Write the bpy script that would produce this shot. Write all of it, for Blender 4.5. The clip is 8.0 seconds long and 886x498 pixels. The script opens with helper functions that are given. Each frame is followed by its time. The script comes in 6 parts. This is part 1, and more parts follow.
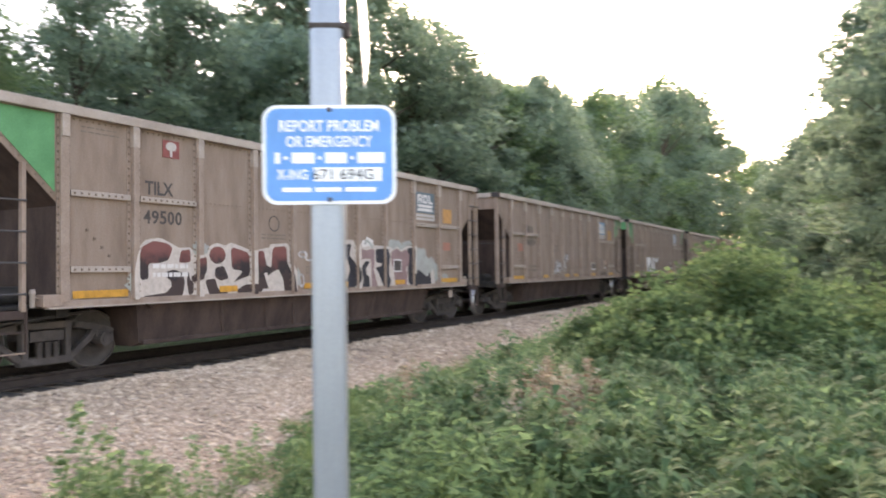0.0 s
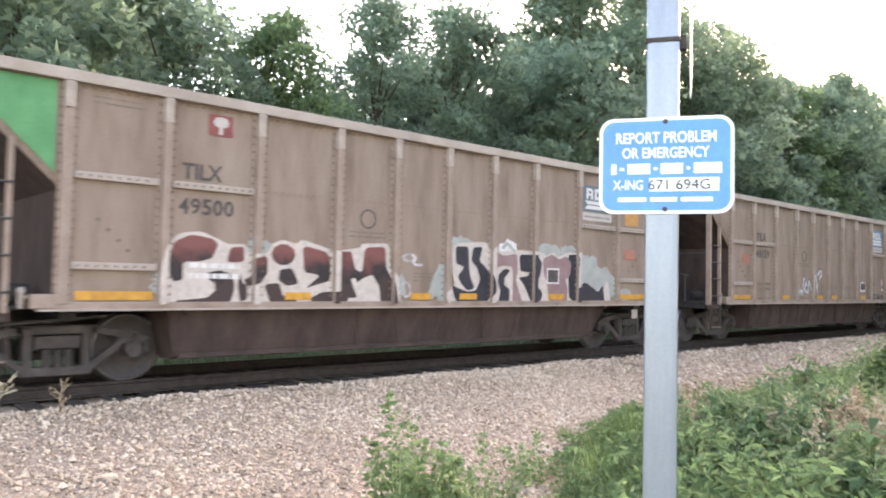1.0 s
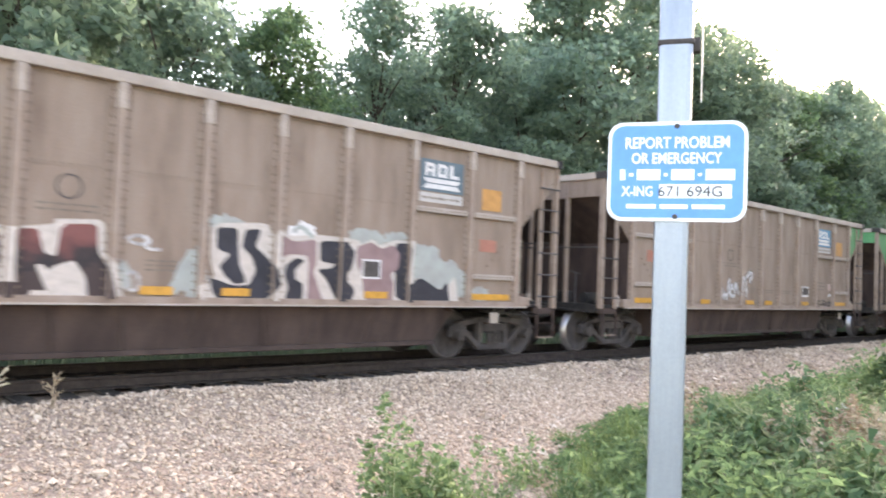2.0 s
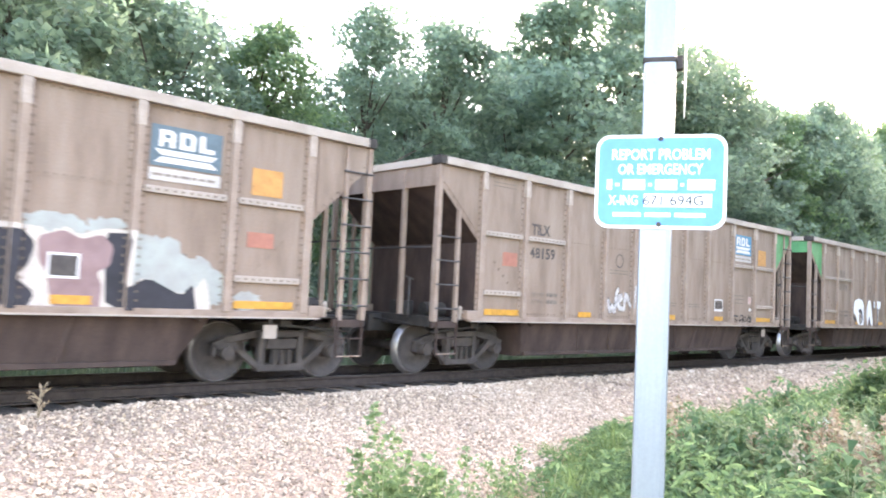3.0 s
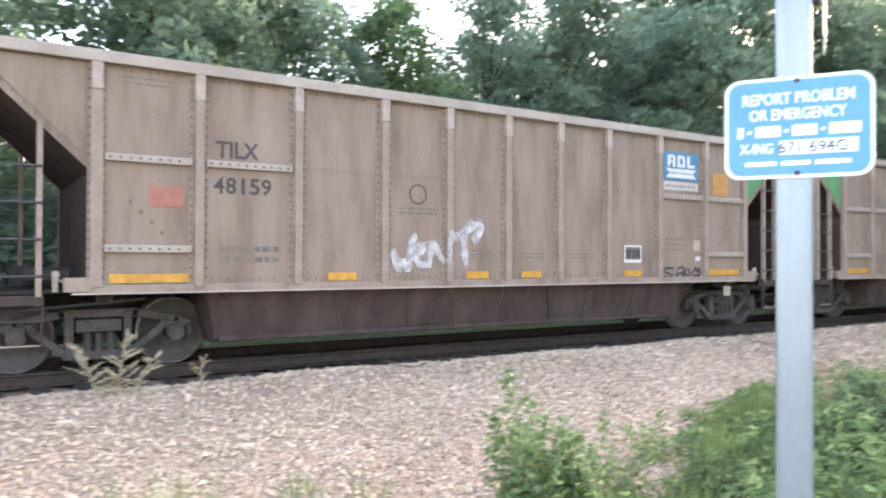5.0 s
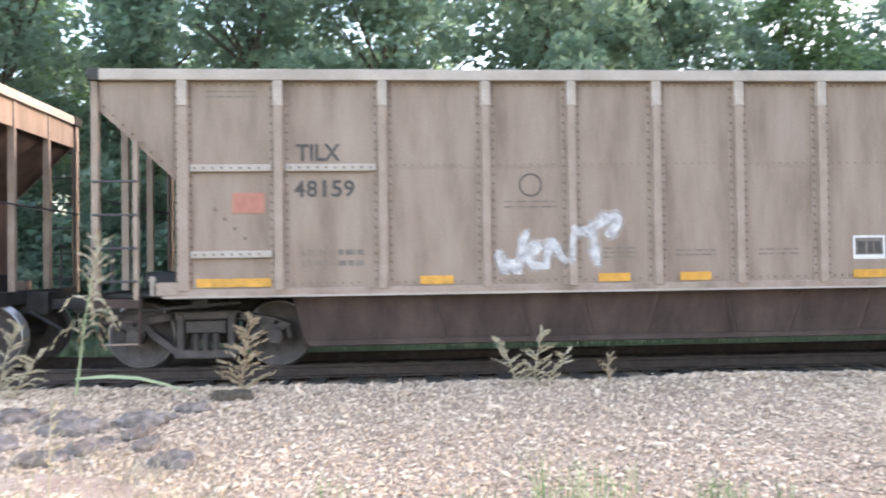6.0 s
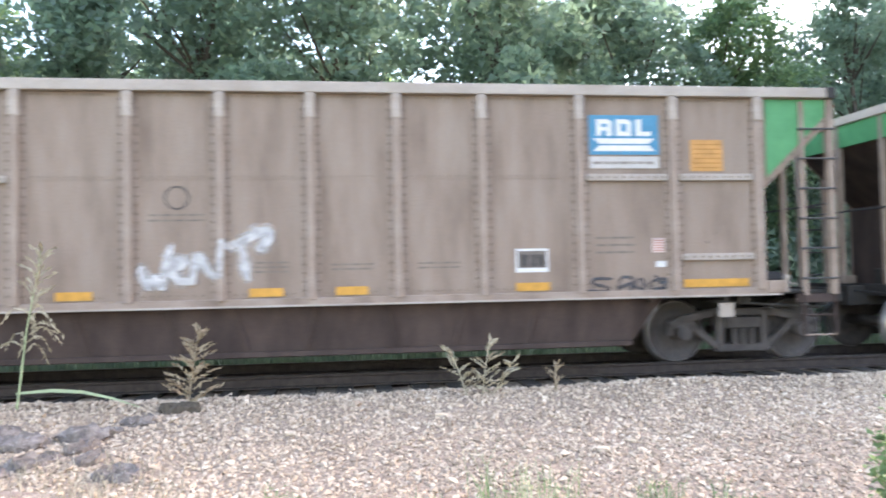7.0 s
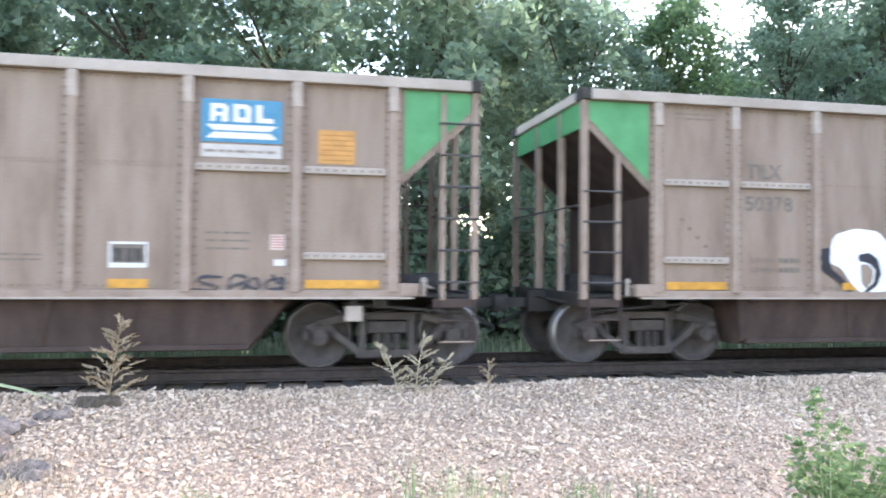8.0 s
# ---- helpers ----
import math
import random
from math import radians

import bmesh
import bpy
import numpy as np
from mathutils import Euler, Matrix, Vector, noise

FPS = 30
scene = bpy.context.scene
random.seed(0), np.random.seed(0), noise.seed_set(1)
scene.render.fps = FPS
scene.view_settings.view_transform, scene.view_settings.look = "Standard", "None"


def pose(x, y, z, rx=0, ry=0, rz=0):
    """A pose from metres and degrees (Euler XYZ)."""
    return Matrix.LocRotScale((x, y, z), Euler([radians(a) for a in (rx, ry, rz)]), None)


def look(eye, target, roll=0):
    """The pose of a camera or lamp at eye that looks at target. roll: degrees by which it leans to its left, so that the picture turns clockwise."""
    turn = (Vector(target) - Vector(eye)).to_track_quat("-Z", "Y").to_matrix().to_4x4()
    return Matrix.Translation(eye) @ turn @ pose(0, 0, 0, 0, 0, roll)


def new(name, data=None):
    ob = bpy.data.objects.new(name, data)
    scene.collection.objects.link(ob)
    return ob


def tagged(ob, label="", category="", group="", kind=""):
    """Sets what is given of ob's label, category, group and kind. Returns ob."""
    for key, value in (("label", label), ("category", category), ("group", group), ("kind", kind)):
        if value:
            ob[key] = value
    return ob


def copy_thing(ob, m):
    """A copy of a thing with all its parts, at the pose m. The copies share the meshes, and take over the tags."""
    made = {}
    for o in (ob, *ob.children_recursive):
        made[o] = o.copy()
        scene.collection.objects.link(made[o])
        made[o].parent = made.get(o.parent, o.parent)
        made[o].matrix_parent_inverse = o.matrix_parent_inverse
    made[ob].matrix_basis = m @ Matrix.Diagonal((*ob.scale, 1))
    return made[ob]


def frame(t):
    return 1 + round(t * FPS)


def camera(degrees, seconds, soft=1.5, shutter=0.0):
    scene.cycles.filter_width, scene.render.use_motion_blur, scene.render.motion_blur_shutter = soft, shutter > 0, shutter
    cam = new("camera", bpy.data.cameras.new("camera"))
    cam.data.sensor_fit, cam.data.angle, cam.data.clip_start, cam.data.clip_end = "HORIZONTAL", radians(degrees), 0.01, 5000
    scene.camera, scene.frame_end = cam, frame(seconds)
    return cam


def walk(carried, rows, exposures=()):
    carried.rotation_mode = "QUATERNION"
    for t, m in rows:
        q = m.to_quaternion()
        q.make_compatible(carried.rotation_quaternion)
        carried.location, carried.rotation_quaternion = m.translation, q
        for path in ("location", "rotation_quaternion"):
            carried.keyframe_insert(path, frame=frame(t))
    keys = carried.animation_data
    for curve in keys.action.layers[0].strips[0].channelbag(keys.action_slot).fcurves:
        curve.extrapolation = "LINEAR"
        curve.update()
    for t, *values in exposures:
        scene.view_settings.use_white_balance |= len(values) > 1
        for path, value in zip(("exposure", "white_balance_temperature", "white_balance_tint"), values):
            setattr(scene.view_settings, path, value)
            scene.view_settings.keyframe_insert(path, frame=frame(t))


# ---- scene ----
# World: the track runs along x, the rail head is z = 0, the camera stands near the origin.
cam = camera(61.1, 8.0, soft=1.8, shutter=0.5)
ROWS = [
    (0.0, 0.354, 0.061, 1.469, -61.62, 1.60, 0.81),
    (0.2, 0.311, 0.064, 1.466, -58.58, 1.90, 0.77),
    (0.3, 0.289, 0.066, 1.465, -57.10, 1.83, 0.74),
    (0.5, 0.245, 0.069, 1.462, -52.56, 1.94, 0.70),
    (0.7, 0.225, 0.093, 1.459, -45.77, 2.45, -0.06),
    (0.8, 0.214, 0.105, 1.458, -42.93, 2.20, -0.43),
    (1.0, 0.193, 0.129, 1.455, -41.43, 2.43, -1.19),
    (1.2, 0.193, 0.144, 1.459, -39.80, 3.30, -1.13),
    (1.3, 0.193, 0.152, 1.461, -38.30, 3.45, -1.09),
    (1.5, 0.193, 0.167, 1.465, -39.26, 4.07, -1.03),
    (1.7, 0.205, 0.171, 1.467, -40.49, 3.23, -1.52),
    (1.8, 0.211, 0.174, 1.468, -41.40, 3.30, -1.77),
    (2.0, 0.223, 0.179, 1.470, -41.67, 2.35, -2.26),
    (2.2, 0.241, 0.180, 1.471, -43.98, 2.36, -2.08),
    (3.3, 0.134, 0.119, 1.421, -41.71, 4.01, -3.32),
    (3.5, 0.153, 0.148, 1.415, -40.95, 3.24, -3.81),
    (4.0, 0.156, 0.152, 1.421, -39.75, 2.46, -1.98),
    (4.2, 0.142, 0.137, 1.415, -38.78, 2.65, -2.10),
    (5.3, 0.176, 0.106, 1.444, -26.27, -0.07, 1.81),
    (5.5, 0.051, -0.063, 1.399, -17.22, 0.72, 1.10),
    (5.7, 0.019, 0.008, 1.409, -9.35, 0.92, 1.78),
    (5.8, 0.003, 0.044, 1.414, -6.28, 1.47, 1.46),
    (6.0, -0.028, 0.115, 1.423, -3.71, 0.95, 0.78),
    (6.2, -0.017, 0.069, 1.411, -1.82, 0.70, 0.88),
    (6.5, -0.000, -0.000, 1.392, -3.64, 0.88, 0.57),
    (6.8, 0.018, -0.003, 1.399, -5.82, 1.47, 0.78),
    (7.0, 0.030, -0.005, 1.404, -7.17, 1.77, 1.09),
    (7.5, 0.074, -0.001, 1.403, -10.29, 1.05, -0.32),
    (8.0, 0.119, 0.088, 1.426, -11.60, 1.35, -0.52),
]
EXPOSURES = [(0.0, 2.68, 8300, 25), (0.5, 2.9, 8300, 25), (1.0, 3.03, 8200, 24), (2.2, 3.16, 7950, 23), (3.3, 3.82, 7550, 22), (4.2, 3.38, 7650, 22), (5.3, 3.17, 7550, 20), (6.0, 3.17, 7300, 18), (7.0, 3.17, 7150, 18), (8.0, 3.27, 7000, 18)]
walk(cam, [(t, pose(x, y, z, 90 + pitch, roll, yaw)) for t, x, y, z, yaw, pitch, roll in ROWS], EXPOSURES)

# Position of the second car's leading end along the track, second by second.
TRAIN = [(0.0, 22.247), (0.5, 19.944), (1.0, 17.769), (1.5, 15.576), (2.0, 13.365), (2.2, 12.493), (3.3, 7.629), (3.5, 6.781), (4.0, 4.631),
         (4.2, 3.756), (5.3, -0.917), (5.5, -1.766), (5.7, -2.57), (5.8, -3.01), (6.0, -3.873), (6.2, -4.76), (6.5, -5.968), (6.8, -7.15), (7.0, -7.794), (7.5, -10.071), (8.0, -12.120)]
PITCH, SIDE, HALF = 16.2, 9.94, 1.6          # car spacing, plane of the car sides, half width
YC = SIDE + HALF                              # centre line of the track

# ---- light ----
SUN_BEARING, SUN_HEIGHT = 72.0, 24.0
world = bpy.data.worlds.new("world")
scene.world = world
world.use_nodes = True
wn = world.node_tree
sky = wn.nodes.new("ShaderNodeTexSky")
sky.sky_type = "NISHITA"
sky.sun_disc = False
sky.sun_elevation, sky.sun_rotation = radians(SUN_HEIGHT), radians(SUN_BEARING)
sky.dust_density, sky.air_density, sky.ozone_density = 1.4, 1.0, 1.0
wn.links.new(sky.outputs[0], wn.nodes["Background"].inputs[0])
wn.nodes["Background"].inputs[1].default_value = 0.15
sun = bpy.data.lights.new("sun", "SUN")
sun.energy, sun.angle, sun.color = 0.55, radians(20), (1.0, 0.97, 0.92)
sb, sh = radians(SUN_BEARING), radians(SUN_HEIGHT)
sun_ob = new("sun", sun)
sun_ob.matrix_world = look((60 * math.sin(sb) * math.cos(sh), 60 * math.cos(sb) * math.cos(sh), 60 * math.sin(sh)), (0, 0, 0))

# ---- materials ----
def material(name, ramp, scale=6.0, rough=0.7, metal=0.0, bump=0.2, bump_scale=60.0, stretch=(1, 1, 1), island=False, fine=0.25, spec=0.4, translucent=0.0, through_light=1.15, fade=None):
    """A worn surface: colours of the ramp spread by a large noise, broken up by a fine one, with relief."""
    m = bpy.data.materials.new(name)
    m.use_nodes = True
    t, n = m.node_tree, m.node_tree.nodes
    b = n["Principled BSDF"]
    co = n.new("ShaderNodeTexCoord")
    mp = n.new("ShaderNodeMapping")
    mp.inputs["Scale"].default_value = stretch
    t.links.new(co.outputs["Object"], mp.inputs[0])
    big = n.new("ShaderNodeTexNoise")
    big.inputs["Scale"].default_value, big.inputs["Detail"].default_value, big.inputs["Roughness"].default_value = scale, 5, 0.6
    t.links.new(mp.outputs[0], big.inputs["Vector"])
    small = n.new("ShaderNodeTexNoise")
    small.inputs["Scale"].default_value, small.inputs["Detail"].default_value = bump_scale, 4
    t.links.new(co.outputs["Object"], small.inputs["Vector"])
    rp = n.new("ShaderNodeValToRGB")
    while len(rp.color_ramp.elements) < len(ramp):
        rp.color_ramp.elements.new(0.5)
    for e, (p, c) in zip(rp.color_ramp.elements, ramp):
        e.position, e.color = p, (*c, 1)
    if island:
        ge = n.new("ShaderNodeNewGeometry")
        mx = n.new("ShaderNodeMath")
        mx.operation = "MULTIPLY_ADD"
        mx.inputs[1].default_value = 0.75
        t.links.new(ge.outputs["Random Per Island"], mx.inputs[0])
        ml = n.new("ShaderNodeMath")
        ml.operation = "MULTIPLY_ADD"
        ml.inputs[1].default_value, ml.inputs[2].default_value = 0.6, -0.17
        t.links.new(big.outputs[0], ml.inputs[0])
        t.links.new(ml.outputs[0], mx.inputs[2])
        t.links.new(mx.outputs[0], rp.inputs[0])
    elif fade:
        # two sprayed colours that meet at a height, raggedly
        sx = n.new("ShaderNodeSeparateXYZ")
        t.links.new(co.outputs["Object"], sx.inputs[0])
        mr = n.new("ShaderNodeMapRange")
        mr.inputs[1].default_value, mr.inputs[2].default_value = fade
        t.links.new(sx.outputs[2], mr.inputs[0])
        ad = n.new("ShaderNodeMath")
        ad.operation = "MULTIPLY_ADD"
        ad.inputs[1].default_value, ad.inputs[2].default_value = 0.9, -0.42
        t.links.new(big.outputs[0], ad.inputs[0])
        ae = n.new("ShaderNodeMath")
        t.links.new(ad.outputs[0], ae.inputs[0])
        t.links.new(mr.outputs[0], ae.inputs[1])
        t.links.new(ae.outputs[0], rp.inputs[0])
    else:
        t.links.new(big.outputs[0], rp.inputs[0])
    mix = n.new("ShaderNodeMix")
    mix.data_type, mix.blend_type = "RGBA", "OVERLAY"
    mix.inputs[0].default_value = fine
    t.links.new(rp.outputs[0], mix.inputs[6])
    t.links.new(small.outputs[0], mix.inputs[7])
    t.links.new(mix.outputs[2], b.inputs["Base Color"])
    b.inputs["Roughness"].default_value, b.inputs["Metallic"].default_value = rough, metal
    b.inputs["Specular IOR Level"].default_value = spec
    bp = n.new("ShaderNodeBump")
    bp.inputs["Strength"].default_value, bp.inputs["Distance"].default_value = bump, 0.02
    t.links.new(small.outputs[0], bp.inputs["Height"])
    t.links.new(bp.outputs[0], b.inputs["Normal"])
    if translucent:
        tr = n.new("ShaderNodeBsdfTranslucent")
        hv = n.new("ShaderNodeHueSaturation")
        hv.inputs["Value"].default_value, hv.inputs["Saturation"].default_value = through_light, 0.95
        t.links.new(mix.outputs[2], hv.inputs["Color"])
        t.links.new(hv.outputs[0], tr.inputs[0])
        ms = n.new("ShaderNodeMixShader")
        ms.inputs[0].default_value = translucent
        t.links.new(b.outputs[0], ms.inputs[1])
        t.links.new(tr.outputs[0], ms.inputs[2])
        t.links.new(ms.outputs[0], n["Material Output"].inputs[0])
    return m


def plain(name, c, rough=0.6, metal=0.0, scale=9.0, amount=0.22, bump=0.05):
    dark = tuple(v * (1 - amount) for v in c)
    lite = tuple(min(1, v * (1 + amount * 0.6)) for v in c)
    return material(name, [(0.3, dark), (0.7, lite)], scale=scale, rough=rough, metal=metal, bump=bump, fine=0.12)


TAN = material("dusty_tan_paint", [(0.28, (0.173, 0.118, 0.087)), (0.5, (0.254, 0.181, 0.138)), (0.72, (0.309, 0.233, 0.183))], scale=1.6, rough=0.75, bump=0.12, bump_scale=45, stretch=(1.6, 1.6, 0.35), fine=0.22, spec=0.25)
TAN_POST = material("dusty_tan_post", [(0.3, (0.186, 0.128, 0.097)), (0.5, (0.274, 0.199, 0.155)), (0.75, (0.353, 0.272, 0.221))], scale=2.2, rough=0.75, bump=0.12, bump_scale=50, stretch=(1, 1, 0.8), fine=0.25, spec=0.25)
CHORD = material("pale_dusty_chord", [(0.3, (0.304, 0.242, 0.199)), (0.7, (0.427, 0.356, 0.304))], scale=1.2, rough=0.7, bump=0.1, bump_scale=40, fine=0.2, spec=0.25)
# paler than the posts: sun on their tops is put into this colour
SUNCAP = material("sunlit_cap_paint", [(0.3, (0.29, 0.222, 0.178)), (0.7, (0.42, 0.345, 0.29))], scale=3.0, rough=0.65, bump=0.12, bump_scale=40, fine=0.25, spec=0.4)
GREEN = material("faded_green_paint", [(0.3, (0.05, 0.20, 0.075)), (0.7, (0.085, 0.29, 0.12))], scale=2.5, rough=0.6, bump=0.08, bump_scale=40, fine=0.2)
# brown steel with the shade under and inside the hopper put into its colour
SHADESTEEL = material("shaded_hopper_steel", [(0.3, (0.040, 0.027, 0.024)), (0.7, (0.085, 0.058, 0.049))], scale=2.0, rough=0.85, bump=0.2, bump_scale=40, stretch=(1.5, 1.5, 0.5), spec=0.2)
BLACK = material("black_greasy_steel", [(0.3, (0.018, 0.016, 0.015)), (0.7, (0.05, 0.043, 0.038))], scale=4, rough=0.7, bump=0.25, bump_scale=50, spec=0.3)
TRUCK = material("dusty_cast_iron", [(0.3, (0.05, 0.042, 0.04)), (0.7, (0.105, 0.088, 0.08))], scale=4, rough=0.85, bump=0.3, bump_scale=60, spec=0.2)
WHEEL = material("worn_wheel_steel", [(0.3, (0.046, 0.038, 0.036)), (0.7, (0.092, 0.076, 0.07))], scale=5, rough=0.7, bump=0.15, bump_scale=40, spec=0.3)
TREAD = material("bright_wheel_rim", [(0.3, (0.28, 0.26, 0.25)), (0.7, (0.42, 0.40, 0.39))], scale=6, rough=0.35, metal=0.8, bump=0.05)
RUST = material("rusty_rail_side", [(0.3, (0.038, 0.028, 0.025)), (0.7, (0.073, 0.055, 0.047))], scale=8, rough=0.85, bump=0.3, bump_scale=70, spec=0.2)
RAILTOP = material("polished_rail_head", [(0.3, (0.22, 0.20, 0.19)), (0.7, (0.34, 0.32, 0.31))], scale=5, rough=0.35, metal=0.7, bump=0.03)
TIE = material("creosoted_tie", [(0.3, (0.028, 0.022, 0.018)), (0.7, (0.075, 0.062, 0.05))], scale=5, rough=0.9, bump=0.4, bump_scale=40, stretch=(6, 1, 1))
RIVET = plain("rusty_rivet", (0.17, 0.118, 0.088), rough=0.85)
STONE = material("ballast_stone", [(0.0, (0.172, 0.128, 0.099)), (0.2, (0.310, 0.231, 0.167)), (0.45, (0.462, 0.345, 0.246)), (0.8, (0.579, 0.451, 0.333)), (1.0, (0.697, 0.595, 0.472))], scale=0.55, rough=0.9, bump=0.3, bump_scale=90, island=True, fine=0.3, spec=0.2)
BED = material("gravel_bed", [(0.3, (0.204, 0.151, 0.113)), (0.5, (0.321, 0.239, 0.177)), (0.7, (0.449, 0.344, 0.256))], scale=28, rough=0.95, bump=0.9, bump_scale=34, fine=0.5, spec=0.1)
SOIL = material("weedy_soil", [(0.3, (0.05, 0.062, 0.025)), (0.5, (0.09, 0.10, 0.04)), (0.72, (0.17, 0.135, 0.085))], scale=0.8, rough=0.95, bump=0.8, bump_scale=25, fine=0.4, spec=0.1)
DIRT = material("reddish_dirt", [(0.3, (0.26, 0.18, 0.135)), (0.7, (0.40, 0.31, 0.245))], scale=3, rough=0.95, bump=0.8, bump_scale=30, fine=0.4, spec=0.1)
SLAB = material("grey_broken_asphalt", [(0.3, (0.12, 0.096, 0.083)), (0.5, (0.20, 0.163, 0.142)), (0.7, (0.33, 0.275, 0.235))], scale=9, rough=0.95, bump=1.0, bump_scale=60, fine=0.4, spec=0.1)
BARK = material("tree_bark", [(0.3, (0.06, 0.048, 0.037)), (0.7, (0.13, 0.105, 0.08))], scale=5, rough=0.95, bump=0.6, bump_scale=40, stretch=(3, 3, 0.6), spec=0.1)


def foliage(name, ramp, translucent=0.55, scale=0.5, through_light=1.15, rough=0.7, spec=0.15):
    return material(name, ramp, scale=scale, rough=rough, bump=0.05, bump_scale=20, island=True, fine=0.1, spec=spec, translucent=translucent, through_light=through_light)


# leaf green lifted and greyed towards teal, so some haze sits in the colour
LEAF = foliage("hazed_tree_leaf", [(0.0, (0.082, 0.126, 0.087)), (0.5, (0.112, 0.166, 0.108)), (1.0, (0.145, 0.20, 0.118))], through_light=2.1, rough=0.5, spec=0.6)
LEAF_B = foliage("bright_tree_leaf", [(0.0, (0.055, 0.095, 0.045)), (0.5, (0.09, 0.15, 0.065)), (1.0, (0.14, 0.20, 0.08))], through_light=2.0, rough=0.5, spec=0.6)
WEED = foliage("weed_leaf", [(0.0, (0.05, 0.095, 0.045)), (0.4, (0.11, 0.19, 0.088)), (0.8, (0.165, 0.26, 0.115)), (1.0, (0.27, 0.35, 0.19))], scale=0.9)
GRASS = foliage("grass_blade", [(0.0, (0.075, 0.125, 0.046)), (0.5, (0.125, 0.205, 0.07)), (1.0, (0.215, 0.275, 0.12))], scale=0.9)
BUSHLEAF = foliage("bush_leaf", [(0.0, (0.048, 0.09, 0.042)), (0.5, (0.10, 0.165, 0.066)), (1.0, (0.20, 0.27, 0.11))], scale=0.9)
PALELEAF = foliage("pale_weed_leaf", [(0.0, (0.11, 0.17, 0.075)), (0.5, (0.18, 0.265, 0.12)), (1.0, (0.29, 0.37, 0.19))], scale=1.5)
STRAW = foliage("dry_seed_head", [(0.0, (0.260, 0.213, 0.136)), (0.5, (0.395, 0.332, 0.228)), (1.0, (0.538, 0.471, 0.352))], translucent=0.2, scale=2)
PALE = foliage("pale_green_stem", [(0.0, (0.27, 0.31, 0.17)), (1.0, (0.42, 0.46, 0.27))], translucent=0.2, scale=2)
BROWNWEED = foliage("brown_dry_weed", [(0.0, (0.20, 0.14, 0.09)), (0.5, (0.33, 0.25, 0.165)), (1.0, (0.47, 0.385, 0.27))], translucent=0.2, scale=2)
FLOWER = foliage("pale_flower", [(0.0, (0.5, 0.5, 0.42)), (1.0, (0.7, 0.7, 0.62))], translucent=0.2)

GALV = material("galvanised_steel", [(0.3, (0.235, 0.265, 0.305)), (0.7, (0.30, 0.33, 0.37))], scale=26, rough=0.38, metal=0.5, bump=0.01, bump_scale=140, stretch=(1, 1, 0.12), fine=0.10)
SIGNBLUE = plain("sign_blue", (0.065, 0.275, 0.62), rough=0.35, amount=0.12)
WHITE = plain("white_vinyl", (0.82, 0.83, 0.84), rough=0.4, amount=0.06)
INK = plain("black_ink", (0.03, 0.03, 0.032), rough=0.6)
STENCIL = plain("faded_black_stencil", (0.075, 0.062, 0.055), rough=0.8, amount=0.3)
FAINT = plain("worn_grey_stencil", (0.17, 0.135, 0.11), rough=0.8, amount=0.3)
YELLOW = plain("reflective_yellow", (0.54, 0.255, 0.04), rough=0.5, amount=0.28)
ORANGE = plain("orange_decal", (0.50, 0.235, 0.07), rough=0.6, amount=0.2)
RED = plain("faded_red_decal", (0.37, 0.145, 0.10), rough=0.65, amount=0.2)
LOGOGREY = plain("weathered_logo_blue", (0.10, 0.14, 0.16), rough=0.6, amount=0.2)
LOGOBLUE = plain("logo_blue", (0.045, 0.20, 0.31), rough=0.5, amount=0.18)
OFFWHITE = plain("dusty_white_decal", (0.62, 0.58, 0.55), rough=0.65, amount=0.15)
SPRAYWHITE = plain("white_spray_paint", (0.50, 0.425, 0.37), rough=0.7, amount=0.2)
WHITEPAINT = plain("fresh_white_spray", (0.80, 0.79, 0.78), rough=0.7, amount=0.08)
MAROON = material("maroon_black_spray", [(0.30, (0.05, 0.03, 0.027)), (0.38, (0.022, 0.017, 0.018)), (0.50, (0.042, 0.025, 0.024)), (0.62, (0.125, 0.043, 0.038)), (0.8, (0.185, 0.064, 0.054))], scale=2.6, rough=0.65, bump=0.05, fine=0.15, fade=(1.15, 2.05))
NAVY = material("navy_spray", [(0.3, (0.014, 0.013, 0.016)), (0.7, (0.036, 0.033, 0.042))], scale=2.5, rough=0.65, bump=0.05)
PINK = material("dusty_rose_spray", [(0.3, (0.20, 0.118, 0.113)), (0.7, (0.29, 0.185, 0.177))], scale=2.5, rough=0.65, bump=0.05)


def thin_paint(name, c, cover, scale=9.0):
    """Spray paint laid on thinly: the surface below shows through it in flecks."""
    m = plain(name, c, rough=0.75, amount=0.12)
    t, n = m.node_tree, m.node_tree.nodes
    co = n.new("ShaderNodeTexCoord")
    no = n.new("ShaderNodeTexNoise")
    no.inputs["Scale"].default_value, no.inputs["Detail"].default_value = scale, 6
    t.links.new(co.outputs["Object"], no.inputs["Vector"])
    mr = n.new("ShaderNodeMapRange")
    mr.inputs[1].default_value, mr.inputs[2].default_value = 0.35, 0.65
    mr.inputs[3].default_value, mr.inputs[4].default_value = max(0.0, cover - 0.25), min(1.0, cover + 0.25)
    t.links.new(no.outputs[0], mr.inputs[0])
    tr = n.new("ShaderNodeBsdfTransparent")
    ms = n.new("ShaderNodeMixShader")
    t.links.new(mr.outputs[0], ms.inputs[0])
    t.links.new(tr.outputs[0], ms.inputs[1])
    t.links.new(n["Principled BSDF"].outputs[0], ms.inputs[2])
    t.links.new(ms.outputs[0], n["Material Output"].inputs[0])
    return m


